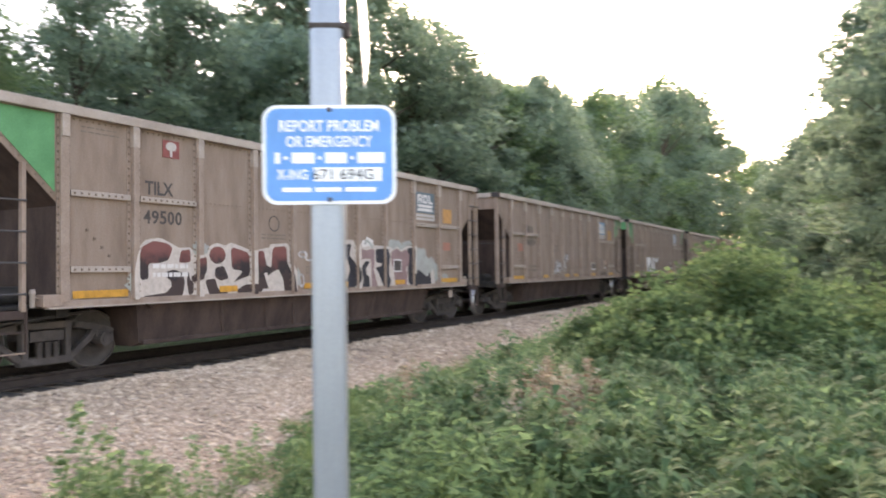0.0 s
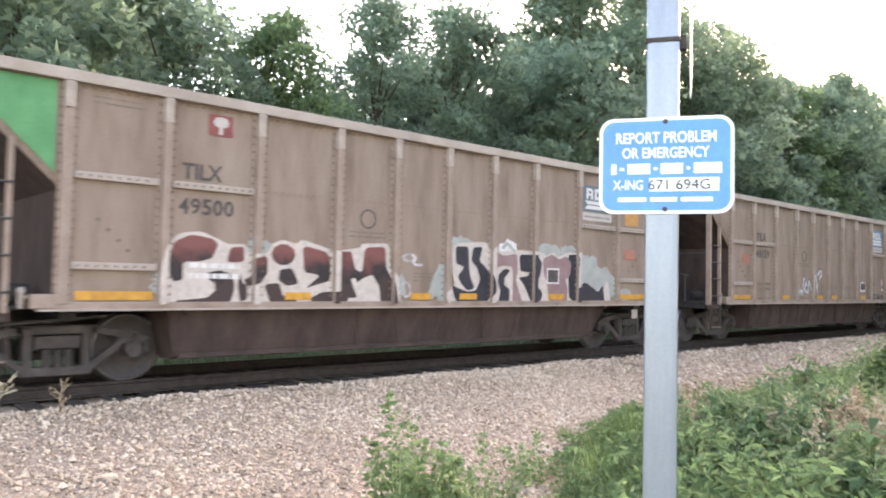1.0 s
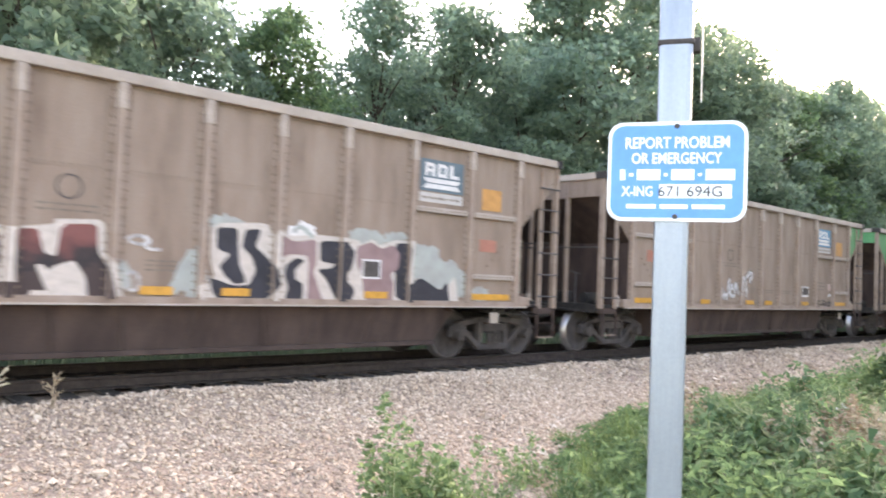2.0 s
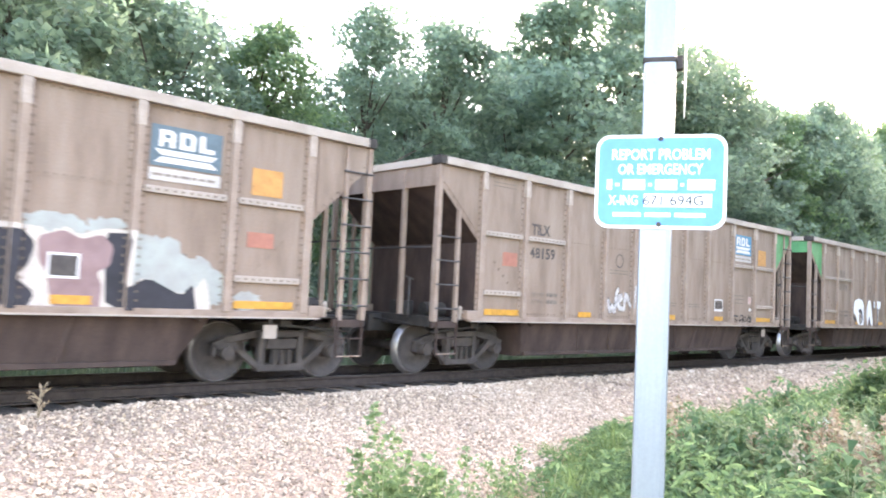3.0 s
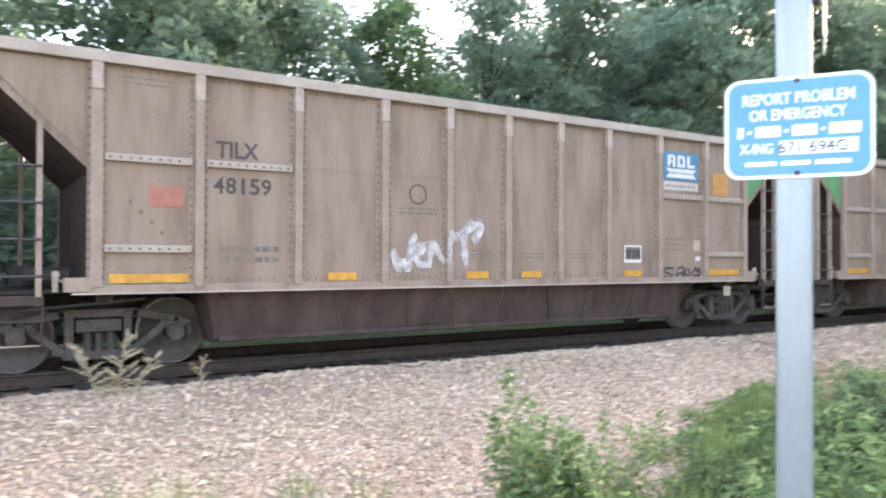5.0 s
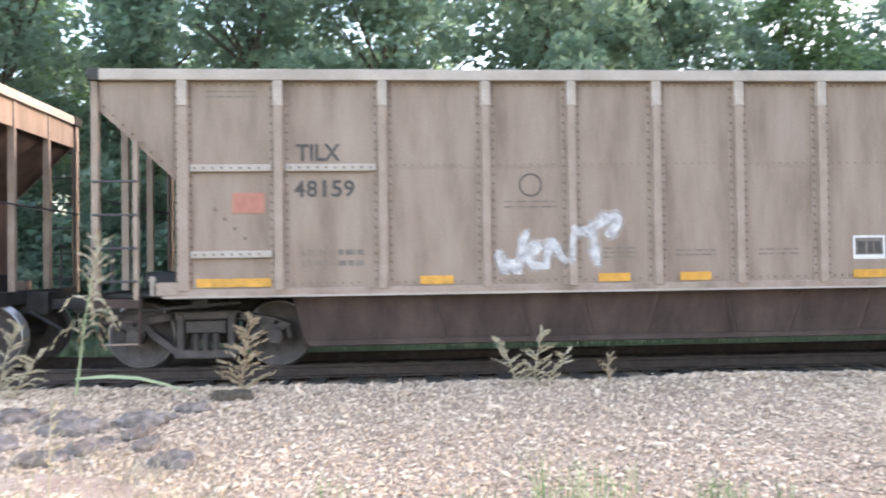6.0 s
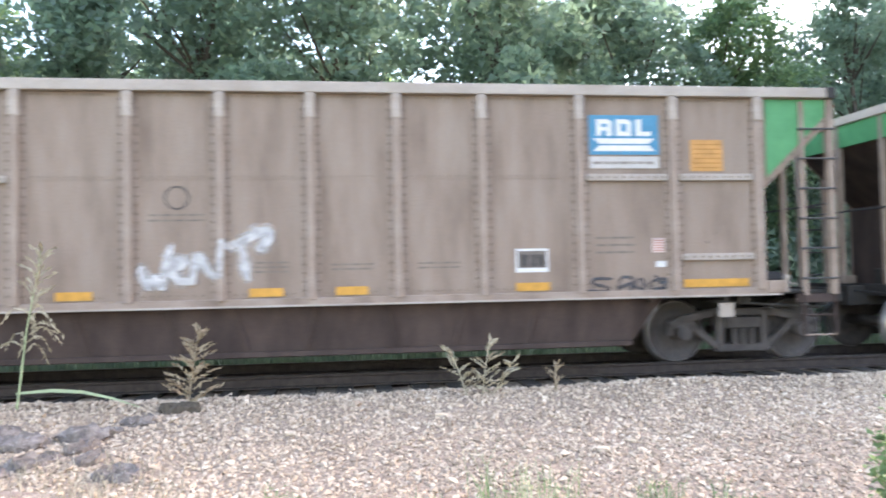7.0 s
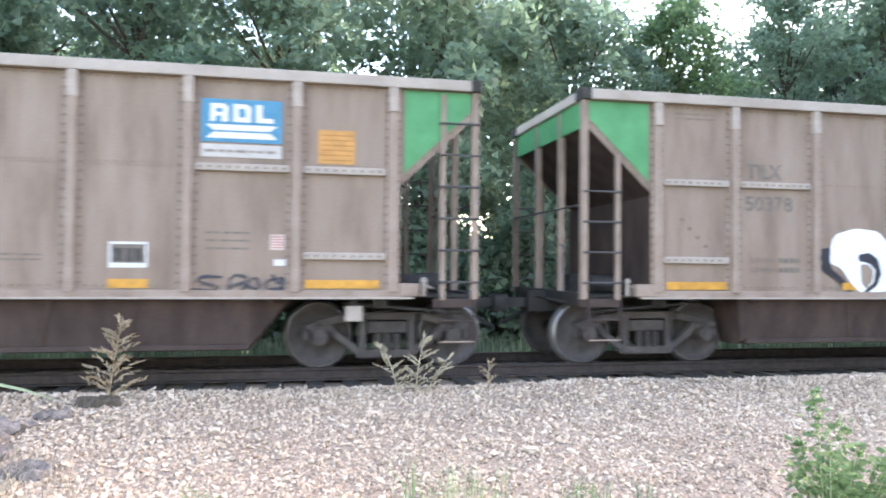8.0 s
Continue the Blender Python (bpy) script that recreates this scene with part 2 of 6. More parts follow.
TAGWHITE = thin_paint("thin_white_spray", (0.52, 0.48, 0.46), 0.74)
MIST = thin_paint("white_overspray", (0.60, 0.55, 0.52), 0.22, 5.0)
TAGGREY = thin_paint("thin_grey_spray", (0.045, 0.05, 0.06), 0.70)
DIMWHITE = plain("dusty_caption_white", (0.46, 0.41, 0.37), rough=0.7, amount=0.15)
LETTERGREY = plain("grey_caption_ink", (0.25, 0.20, 0.17), rough=0.8, amount=0.2)
RODSTEEL = plain("dark_rung_steel", (0.062, 0.056, 0.055), rough=0.7, amount=0.25)
AQUA = material("pale_aqua_spray", [(0.3, (0.27, 0.255, 0.235)), (0.7, (0.36, 0.38, 0.345))], scale=2.5, rough=0.7, bump=0.05)


# ---- mesh helpers ----
def boxes(*specs):
    """Boxes (x0, x1, y0, y1, z0, z1) in one bmesh, bevelled where a fourth pair gives a width."""
    bm = bmesh.new()
    for s in specs:
        add_box(bm, *s)
    return bm


def add_box(bm, x0, x1, y0, y1, z0, z1, bevel=0.0):
    m = Matrix.LocRotScale(((x0 + x1) / 2, (y0 + y1) / 2, (z0 + z1) / 2), None, (abs(x1 - x0), abs(y1 - y0), abs(z1 - z0)))
    r = bmesh.ops.create_cube(bm, size=1, matrix=m)
    if bevel:
        es = list({e for v in r["verts"] for e in v.link_edges})
        bmesh.ops.bevel(bm, geom=es, offset=bevel, segments=2, affect="EDGES", profile=0.6)


def add_rod(bm, a, b, r, n=8, r2=None):
    a, b = Vector(a), Vector(b)
    d = b - a
    m = Matrix.Translation((a + b) / 2) @ d.to_track_quat("Z", "Y").to_matrix().to_4x4()
    bmesh.ops.create_cone(bm, cap_ends=True, segments=n, radius1=r, radius2=r if r2 is None else r2, depth=d.length, matrix=m)


def prism(outline, depth):
    """A closed outline in x and z, thickened along y from 0 to depth."""
    bm = bmesh.new()
    vs = [bm.verts.new((x, 0, z)) for x, z in outline]
    f = bm.faces.new(vs)
    r = bmesh.ops.extrude_face_region(bm, geom=[f])
    bmesh.ops.translate(bm, verts=[v for v in r["geom"] if isinstance(v, bmesh.types.BMVert)], vec=(0, depth, 0))
    bmesh.ops.recalc_face_normals(bm, faces=bm.faces)
    return bm


def to_mesh(name, bm, mat, smooth=False):
    me = bpy.data.meshes.new(name)
    bm.to_mesh(me)
    bm.free()
    me.materials.append(mat)
    if smooth:
        me.polygons.foreach_set("use_smooth", [True] * len(me.polygons))
    return me


def part(name, bm, mat, parent, label="", smooth=False, at=None):
    me = bm if isinstance(bm, bpy.types.Mesh) else to_mesh(name, bm, mat, smooth)
    ob = new(name, me)
    ob.parent = parent
    if at is not None:
        ob.matrix_local = at
    return tagged(ob, label)


def soup(name, verts, faces, mat):
    me = bpy.data.meshes.new(name)
    me.from_pydata(verts.tolist() if hasattr(verts, "tolist") else verts, [], faces.tolist() if hasattr(faces, "tolist") else faces)
    me.materials.append(mat)
    return me


def letters(text, width, height, depth=0.003, fat=0.0):
    """A line of text in the built-in font, its ink fitted to width and height about the origin, facing -y."""
    cu = bpy.data.curves.new("text", "FONT")
    cu.body, cu.extrude, cu.offset, cu.resolution_u = text, 0.01, fat, 3
    ob = new("text", cu)
    bpy.context.view_layer.update()
    me = bpy.data.meshes.new_from_object(ob.evaluated_get(bpy.context.evaluated_depsgraph_get()))
    bpy.data.objects.remove(ob)
    bpy.data.curves.remove(cu)
    co = np.empty(len(me.vertices) * 3)
    me.vertices.foreach_get("co", co)
    co = co.reshape(-1, 3)
    lo, hi = co.min(0), co.max(0)
    u = (co - (lo + hi) / 2) / np.maximum(hi - lo, 1e-6)
    x, z = u[:, 0] * width, u[:, 1] * height
    out = np.stack([x, -u[:, 2] * depth, z], 1)
    me.vertices.foreach_set("co", out.ravel())
    me.materials.clear()
    return me


def words(name, text, width, height, mat, parent, x, y, z, label="", fat=0.0, turn=0.0, depth=0.003):
    me = letters(text, width, height, depth, fat)
    me.name = name
    me.materials.append(mat)
    return part(name, me, mat, parent, label, at=pose(x, y, z, 0, turn, 0))


# ---- the coal train ----
RIBS = [1.16, 2.37, 3.71, 5.06, 6.20, 7.35, 8.48, 9.63, 10.98, 12.32, 13.57]
LONG, TOP, SILL = 14.75, 3.93, 1.03
AXLES = [0.36, 2.22, 12.66, 14.52]
Y0, Y1 = -HALF, HALF
STOCK = {}


def stock(key, make):
    """Meshes that all cars share, made once."""
    if key not in STOCK:
        STOCK[key] = make()
    return STOCK[key]


def rivets_dark(me, face_limit=6):
    """Give the small rivet heads their rusty colour."""
    me.materials.append(RIVET)
    for p in me.polygons:
        if p.area < 0.0016 and all(abs(c) < 0.06 for c in (max(me.vertices[i].co[k] for i in p.vertices) - min(me.vertices[i].co[k] for i in p.vertices) for k in (0, 1, 2))):
            p.material_index = 1
    return me


def rib_mesh():
    bm = boxes((-0.125, 0.125, -0.012, 0.0, SILL + 0.06, TOP - 0.14), (-0.055, 0.055, -0.085, -0.008, SILL + 0.05, TOP - 0.13, 0.012))
    for s in (-1, 1):
        for k in range(24):
            z = SILL + 0.17 + k * 0.113
            add_box(bm, s * 0.098 - 0.014, s * 0.098 + 0.014, -0.026, -0.011, z - 0.015, z + 0.015)
    return rivets_dark(to_mesh("side_post", bm, TAN_POST))


def wide_rib_mesh():
    bm = boxes((-0.10, 0.10, -0.016, 0.0, SILL + 0.06, TOP - 0.14), (-0.07, 0.07, -0.07, -0.008, SILL + 0.05, TOP - 0.13, 0.012))
    for k in range(24):
        z = SILL + 0.17 + k * 0.113
        add_box(bm, -0.099, -0.068, -0.028, -0.015, z - 0.016, z + 0.016)
        add_box(bm, 0.068, 0.099, -0.028, -0.015, z - 0.016, z + 0.016)
    return rivets_dark(to_mesh("side_post", bm, TAN_POST))


def side_mesh():
    bm = prism([(0.06, TOP - 0.05), (LONG - 0.06, TOP - 0.05), (LONG - 0.06, TOP - 0.48), (13.68, 2.50), (13.68, SILL), (1.07, SILL), (1.07, 2.50), (0.06, TOP - 0.48)], 0.014)
    for a, b in zip([1.07] + RIBS, RIBS + [13.68]):
        if b - a < 0.3:
            continue
        n = int((b - a - 0.3) / 0.105)
        for k in range(n):
            x = a + 0.18 + k * 0.105
            add_box(bm, x - 0.012, x + 0.012, -0.012, 0.0, TOP - 0.20, TOP - 0.176)
            add_box(bm, x - 0.012, x + 0.012, -0.012, 0.0, SILL + 0.12, SILL + 0.144)
            if 3.6 < a < 10.8:
                add_box(bm, x - 0.009, x + 0.009, -0.008, 0.0, 2.685, 2.703)
        if 3.6 < a < 10.8:
            add_box(bm, a + 0.12, b - 0.12, -0.005, 0.0, 2.655, 2.672)
    for k in range(4):
        for x in (1.55 + k * 0.125, LONG - 1.55 - k * 0.125):
            z = 2.13 - k * 0.125
            add_box(bm, x - 0.02, x + 0.02, -0.014, 0.0, z - 0.02, z + 0.02)
    for k in range(8):
        for x0, sgn in ((0.16, 1), (LONG - 0.16, -1)):
            x, z = x0 + sgn * k * 0.118, 3.40 - k * 0.117 + 0.06
            add_box(bm, x - 0.013, x + 0.013, -0.014, 0.0, z - 0.013, z + 0.013)
    return rivets_dark(to_mesh("side_sheet", bm, TAN))


def bar_mesh(w):
    bm = boxes((-w / 2, w / 2, -0.062, 0.0, -0.045, 0.045, 0.008))
    for k in range(int(w / 0.115)):
        x = -w / 2 + 0.06 + k * 0.115
        add_box(bm, x - 0.014, x + 0.014, -0.073, -0.06, -0.014, 0.014)
    return rivets_dark(to_mesh("stiffener_bar", bm, CHORD))


def chord_mesh():
    return to_mesh("top_chord", boxes((0.0, LONG, -0.095, 0.055, TOP - 0.145, TOP, 0.014)), CHORD)


def sill_mesh():
    bm = boxes((0.90, LONG - 0.90, -0.055, 0.10, SILL - 0.02, SILL + 0.075, 0.008), (0.90, LONG - 0.90, -0.09, 0.02, SILL - 0.034, SILL - 0.012))
    for x0, x1 in ((0.82, 1.10), (LONG - 1.10, LONG - 0.82)):
        add_box(bm, x0, x1, -0.075, 0.12, SILL, SILL + 0.17, 0.01)
    me = to_mesh("side_sill", bm, TAN_POST)
    me.materials.append(CHORD)
    for p in me.polygons:
        if p.center.z < SILL - 0.010:
            p.material_index = 1
    return me


def slope_mesh():
    """Sloping end sheet of the hopper, with the upright end band above it."""
    bm = bmesh.new()
    w = HALF - 0.03
    pts = [(0.10, TOP - 0.08), (0.10, TOP - 0.50), (2.75, 0.92), (2.80, 0.97), (0.15, TOP - 0.47), (0.15, TOP - 0.08)]
    r0 = [bm.verts.new((x, -w, z)) for x, z in pts]
    r1 = [bm.verts.new((x, w, z)) for x, z in pts]
    for i in range(6):
        j = (i + 1) % 6
        bm.faces.new((r0[i], r0[j], r1[j], r1[i]))
    bm.faces.new(r0[::-1])
    bm.faces.new(r1)
    bmesh.ops.recalc_face_normals(bm, faces=bm.faces)
    return to_mesh("end_slope_sheet", bm, SHADESTEEL)


def hopper_mesh():
    """The hopper bottoms under the side sills, coloured dark for the shade there, with their slanting seams."""
    bm = bmesh.new()
    secs = [(-1.50, SILL), (-1.36, 0.36), (-1.20, 0.30), (1.20, 0.30), (1.36, 0.36), (1.50, SILL)]
    rows = []
    for x, lift in ((2.50, 0.0), (2.66, 0.0), (11.75, 0.0), (12.25, 0.0)):
        up = 0.62 if x in (2.50, 12.25) else 0.0
        rows.append([bm.verts.new((x, y, max(z, min(SILL, z + up)))) for y, z in secs])
    for a, b in zip(rows, rows[1:]):
        for i in range(5):
            bm.faces.new((a[i], a[i + 1], b[i + 1], b[i]))
    bm.faces.new(rows[0])
    bm.faces.new(rows[-1][::-1])
    bmesh.ops.recalc_face_normals(bm, faces=bm.faces)
    for s in (-1, 1):
        for x in (4.35, 5.5, 6.35, 7.4, 8.35, 9.4, 10.4):
            lean = 0.16 if int(x * 10) % 2 else -0.16
            add_rod(bm, (x, s * 1.47, SILL - 0.06), (x + lean, s * 1.36, 0.36), 0.042, 6)
        add_box(bm, 2.7, 11.75, s * 1.40 - 0.03, s * 1.40 + 0.03, 0.335, 0.40)
    return to_mesh("hopper_bottom", bm, SHADESTEEL)


def tray_mesh():
    """Inside of the hopper: sloped long floor below the side sheets."""
    bm = bmesh.new()
    pts = [(-1.55, 1.75), (-0.2, 1.05), (0.2, 1.05), (1.55, 1.75)]
    a = [bm.verts.new((2.4, y, z)) for y, z in pts]
    b = [bm.verts.new((LONG - 2.4, y, z)) for y, z in pts]
    for i in range(3):
        bm.faces.new((a[i], a[i + 1], b[i + 1], b[i]))
    return to_mesh("hopper_floor", bm, SHADESTEEL)


def frame_mesh():
    """Centre sill, end platform, bolster and the pipes and brake gear on the platform."""
    bm = boxes((-0.28, LONG + 0.28, -0.19, 0.19, 0.74, 1.06, 0.01))
    for e in (0, 1):
        f = (lambda x: x) if e == 0 else (lambda x: LONG - x)
        x0, x1 = sorted((f(0.02), f(0.14)))
        add_box(bm, x0, x1, -1.52, 1.52, SILL - 0.14, SILL + 0.05, 0.008)
        x0, x1 = sorted((f(0.10), f(1.10)))
        add_box(bm, x0, x1, -1.50, 1.50, SILL - 0.02, SILL + 0.02)
        x0, x1 = sorted((f(1.20), f(1.40)))
        add_box(bm, x0, x1, -1.40, 1.40, 0.86, SILL - 0.02, 0.01)
        add_rod(bm, (f(0.45), -0.85, SILL + 0.16), (f(0.95), -0.85, SILL + 0.16), 0.13, 14)
    return to_mesh("underframe", bm, BLACK)


def reservoir_mesh():
    return to_mesh("brake_reservoir", boxes((-0.16, 0.16, -0.4, -0.05, SILL + 0.02, SILL + 0.30, 0.02)), BLACK)


def pipe_mesh(sgn):
    bm = bmesh.new()
    add_rod(bm, (-0.82 * sgn, -1.45, 0.80), (0.82 * sgn, -1.30, 0.92), 0.022, 6)
    return to_mesh("brake_pipe", bm, BLACK)


def coupler_mesh():
    bm = boxes((-0.62, 0.10, -0.065, 0.065, 0.80, 0.95, 0.015))
    add_box(bm, -0.84, -0.58, -0.14, 0.05, 0.74, 1.0, 0.04)
    add_box(bm, -0.80, -0.62, 0.03, 0.16, 0.78, 0.97, 0.035)
    add_rod(bm, (-0.02, -1.15, 0.92), (-0.16, -0.15, 0.98), 0.018, 6)
    add_rod(bm, (-0.08, 0.30, 0.78), (-0.55, 0.36, 0.52), 0.03, 8)
    return to_mesh("coupler", bm, BLACK)


def wheelset_mesh():
    bm = bmesh.new()
    for s in (-1, 1):
        prof = [(0.06, 0.09), (0.10, 0.09), (0.105, 0.16), (0.055, 0.20), (0.045, 0.36), (0.07, 0.385), (0.076, 0.438), (0.070, 0.456), (-0.04, 0.46), (-0.06, 0.485), (-0.075, 0.48), (-0.075, 0.385), (-0.01, 0.36), (0.0, 0.2), (-0.04, 0.16), (-0.04, 0.09)]
        n = 40
        rings = []
        for y, r in prof:
            rings.append([bm.verts.new((r * math.cos(2 * math.pi * k / n), s * (0.735 + y), r * math.sin(2 * math.pi * k / n))) for k in range(n)])
        for a, b in zip(rings, rings[1:]):
            for k in range(n):
                bm.faces.new((a[k], a[(k + 1) % n], b[(k + 1) % n], b[k]))
    add_rod(bm, (0, -0.98, 0), (0, 0.98, 0), 0.085, 16)
    bmesh.ops.recalc_face_normals(bm, faces=bm.faces)
    me = to_mesh("wheelset", bm, WHEEL, True)
    me.materials.append(TREAD)
    for p in me.polygons:
        c = p.center
        r = math.hypot(c.x, c.z)
        if r > 0.444 and abs(abs(c.y) - 0.735) < 0.08:
            p.material_index = 1
    return me


def sideframe_mesh(x0, x1, y):
    """Cast side frame: compression and tension members between two axle boxes, columns and a spring seat."""
    cx, h = (x0 + x1) / 2, (x1 - x0) / 2
    bm = bmesh.new()

    def beam(ax, az, bx, bz, thick, deep=0.13):
        d = Vector((bx - ax, 0, bz - az))
        m = Matrix.Translation((cx + (ax + bx) / 2, y, (az + bz) / 2)) @ Matrix.Rotation(-math.atan2(d.z, d.x), 4, "Y") @ Matrix.Diagonal((d.length + thick * 0.5, deep, thick, 1))
        r = bmesh.ops.create_cube(bm, size=1, matrix=m)
        bmesh.ops.bevel(bm, geom=list({e for v in r["verts"] for e in v.link_edges}), offset=0.015, segments=1, affect="EDGES")

    beam(-0.45, 0.735, 0.45, 0.735, 0.11)
    beam(-0.38, 0.215, 0.38, 0.215, 0.12, 0.17)
    for s in (-1, 1):
        beam(s * 0.42, 0.735, s * (h + 0.02), 0.635, 0.11)
        beam(s * 0.36, 0.215, s * (h - 0.20), 0.50, 0.10)
        beam(s * (h - 0.20), 0.50, s * (h - 0.12), 0.63, 0.09)
        beam(s * (h + 0.0), 0.63, s * (h + 0.19), 0.57, 0.10)
        beam(s * (h + 0.17), 0.57, s * (h + 0.19), 0.42, 0.07)
        beam(s * 0.34, 0.22, s * 0.34, 0.74, 0.10, 0.16)
        add_box(bm, cx + s * h - 0.12, cx + s * h + 0.12, y - 0.07, y + 0.07, 0.50, 0.60, 0.015)
        add_rod(bm, (cx + s * h, y - 0.15, 0.457), (cx + s * h, y + 0.06, 0.457), 0.105, 16)
        add_rod(bm, (cx + s * h, y - 0.165, 0.457), (cx + s * h, y - 0.14, 0.457), 0.06, 10)
    add_box(bm, cx - 0.27, cx + 0.27, y - 0.075, y + 0.5, 0.50, 0.66, 0.02)
    return to_mesh("side_frame", bm, TRUCK)


def spring_mesh():
    bm = bmesh.new()
    for k in range(7):
        bmesh.ops.create_cone(bm, cap_ends=True, segments=12, radius1=0.058, radius2=0.058, depth=0.018, matrix=Matrix.Translation((0, 0, k * 0.033)))
    add_rod(bm, (0, 0, -0.01), (0, 0, 0.22), 0.035, 8)
    return to_mesh("spring", bm, TRUCK)


def stile_mesh(z0, z1):
    return to_mesh("ladder_stile", boxes((-0.031, 0.031, -0.05, 0.03, z0, z1, 0.008)), TAN_POST)


def rung_mesh(w):
    bm = bmesh.new()
    add_rod(bm, (-w / 2, -0.065, 0), (w / 2, -0.065, 0), 0.014, 8)
    for s in (-1, 1):
        add_rod(bm, (s * w / 2, -0.068, 0), (s * w / 2, -0.03, 0), 0.022, 6)
    return to_mesh("rung", bm, RODSTEEL)


def step_mesh():
    bm = bmesh.new()
    for x in (-0.24, 0.24):
        add_box(bm, x - 0.008, x + 0.008, -0.05, 0.0, 0.40, SILL)
    for z in (0.42, 0.70):
        add_rod(bm, (-0.24, -0.03, z), (0.24, -0.03, z), 0.012, 8)
    me = to_mesh("sill_step", bm, SHADESTEEL)
    me.materials.append(TAN_POST)
    for p in me.polygons:
        if p.center.z < 0.45:
            p.material_index = 1
    return me


def corner_bm():
    """Angle-section corner post with its row of rivets."""
    bm = boxes((-0.042, 0.042, -0.055, -0.035, SILL - 0.04, TOP - 0.13, 0.006), (-0.042, -0.022, -0.04, 0.06, SILL - 0.04, TOP - 0.13), (0.022, 0.042, -0.04, 0.04, SILL - 0.04, TOP - 0.13))
    for k in range(12):
        z = SILL + 0.2 + 0.225 * k
        add_box(bm, -0.012, 0.012, -0.066, -0.053, z - 0.013, z + 0.013)
    return bm


def end_rail_mesh():
    """Grab rail across the end frame, with a short upright brake rod."""
    bm = bmesh.new()
    add_rod(bm, (-0.02, -1.52, 2.30), (-0.02, 1.52, 2.30), 0.014, 8)
    for y in (-1.52, -0.62, 0.45, 1.52):
        add_rod(bm, (-0.02, y, 2.30), (0.06, y, 2.30), 0.018, 6)
    add_rod(bm, (0.02, -0.95, SILL), (0.02, -0.95, 1.75), 0.016, 8)
    add_rod(bm, (0.0, -1.08, 1.72), (0.0, -0.82, 1.78), 0.014, 6)
    return to_mesh("end_rail", bm, RODSTEEL)


def valve_mesh():
    bm = bmesh.new()
    add_rod(bm, (0, 0, SILL), (0, 0, SILL + 0.20), 0.035, 10)
    add_rod(bm, (0, 0, SILL + 0.19), (0, 0, SILL + 0.25), 0.052, 10, 0.03)
    add_rod(bm, (0, -0.01, SILL + 0.16), (0.12, -0.03, SILL + 0.10), 0.012, 6)
    return to_mesh("retainer_valve", bm, CHORD)


def end_post_mesh():
    bm = boxes((-0.05, 0.05, -0.036, 0.036, SILL, TOP - 0.14, 0.01))
    return to_mesh("end_post", bm, TAN_POST)


def end_plate_outline(left):
    o = [(0.11, TOP - 0.16), (1.03, TOP - 0.16), (1.03, 2.66), (0.13, 3.52)]
    return o if left else [(LONG - x, z) for x, z in o]


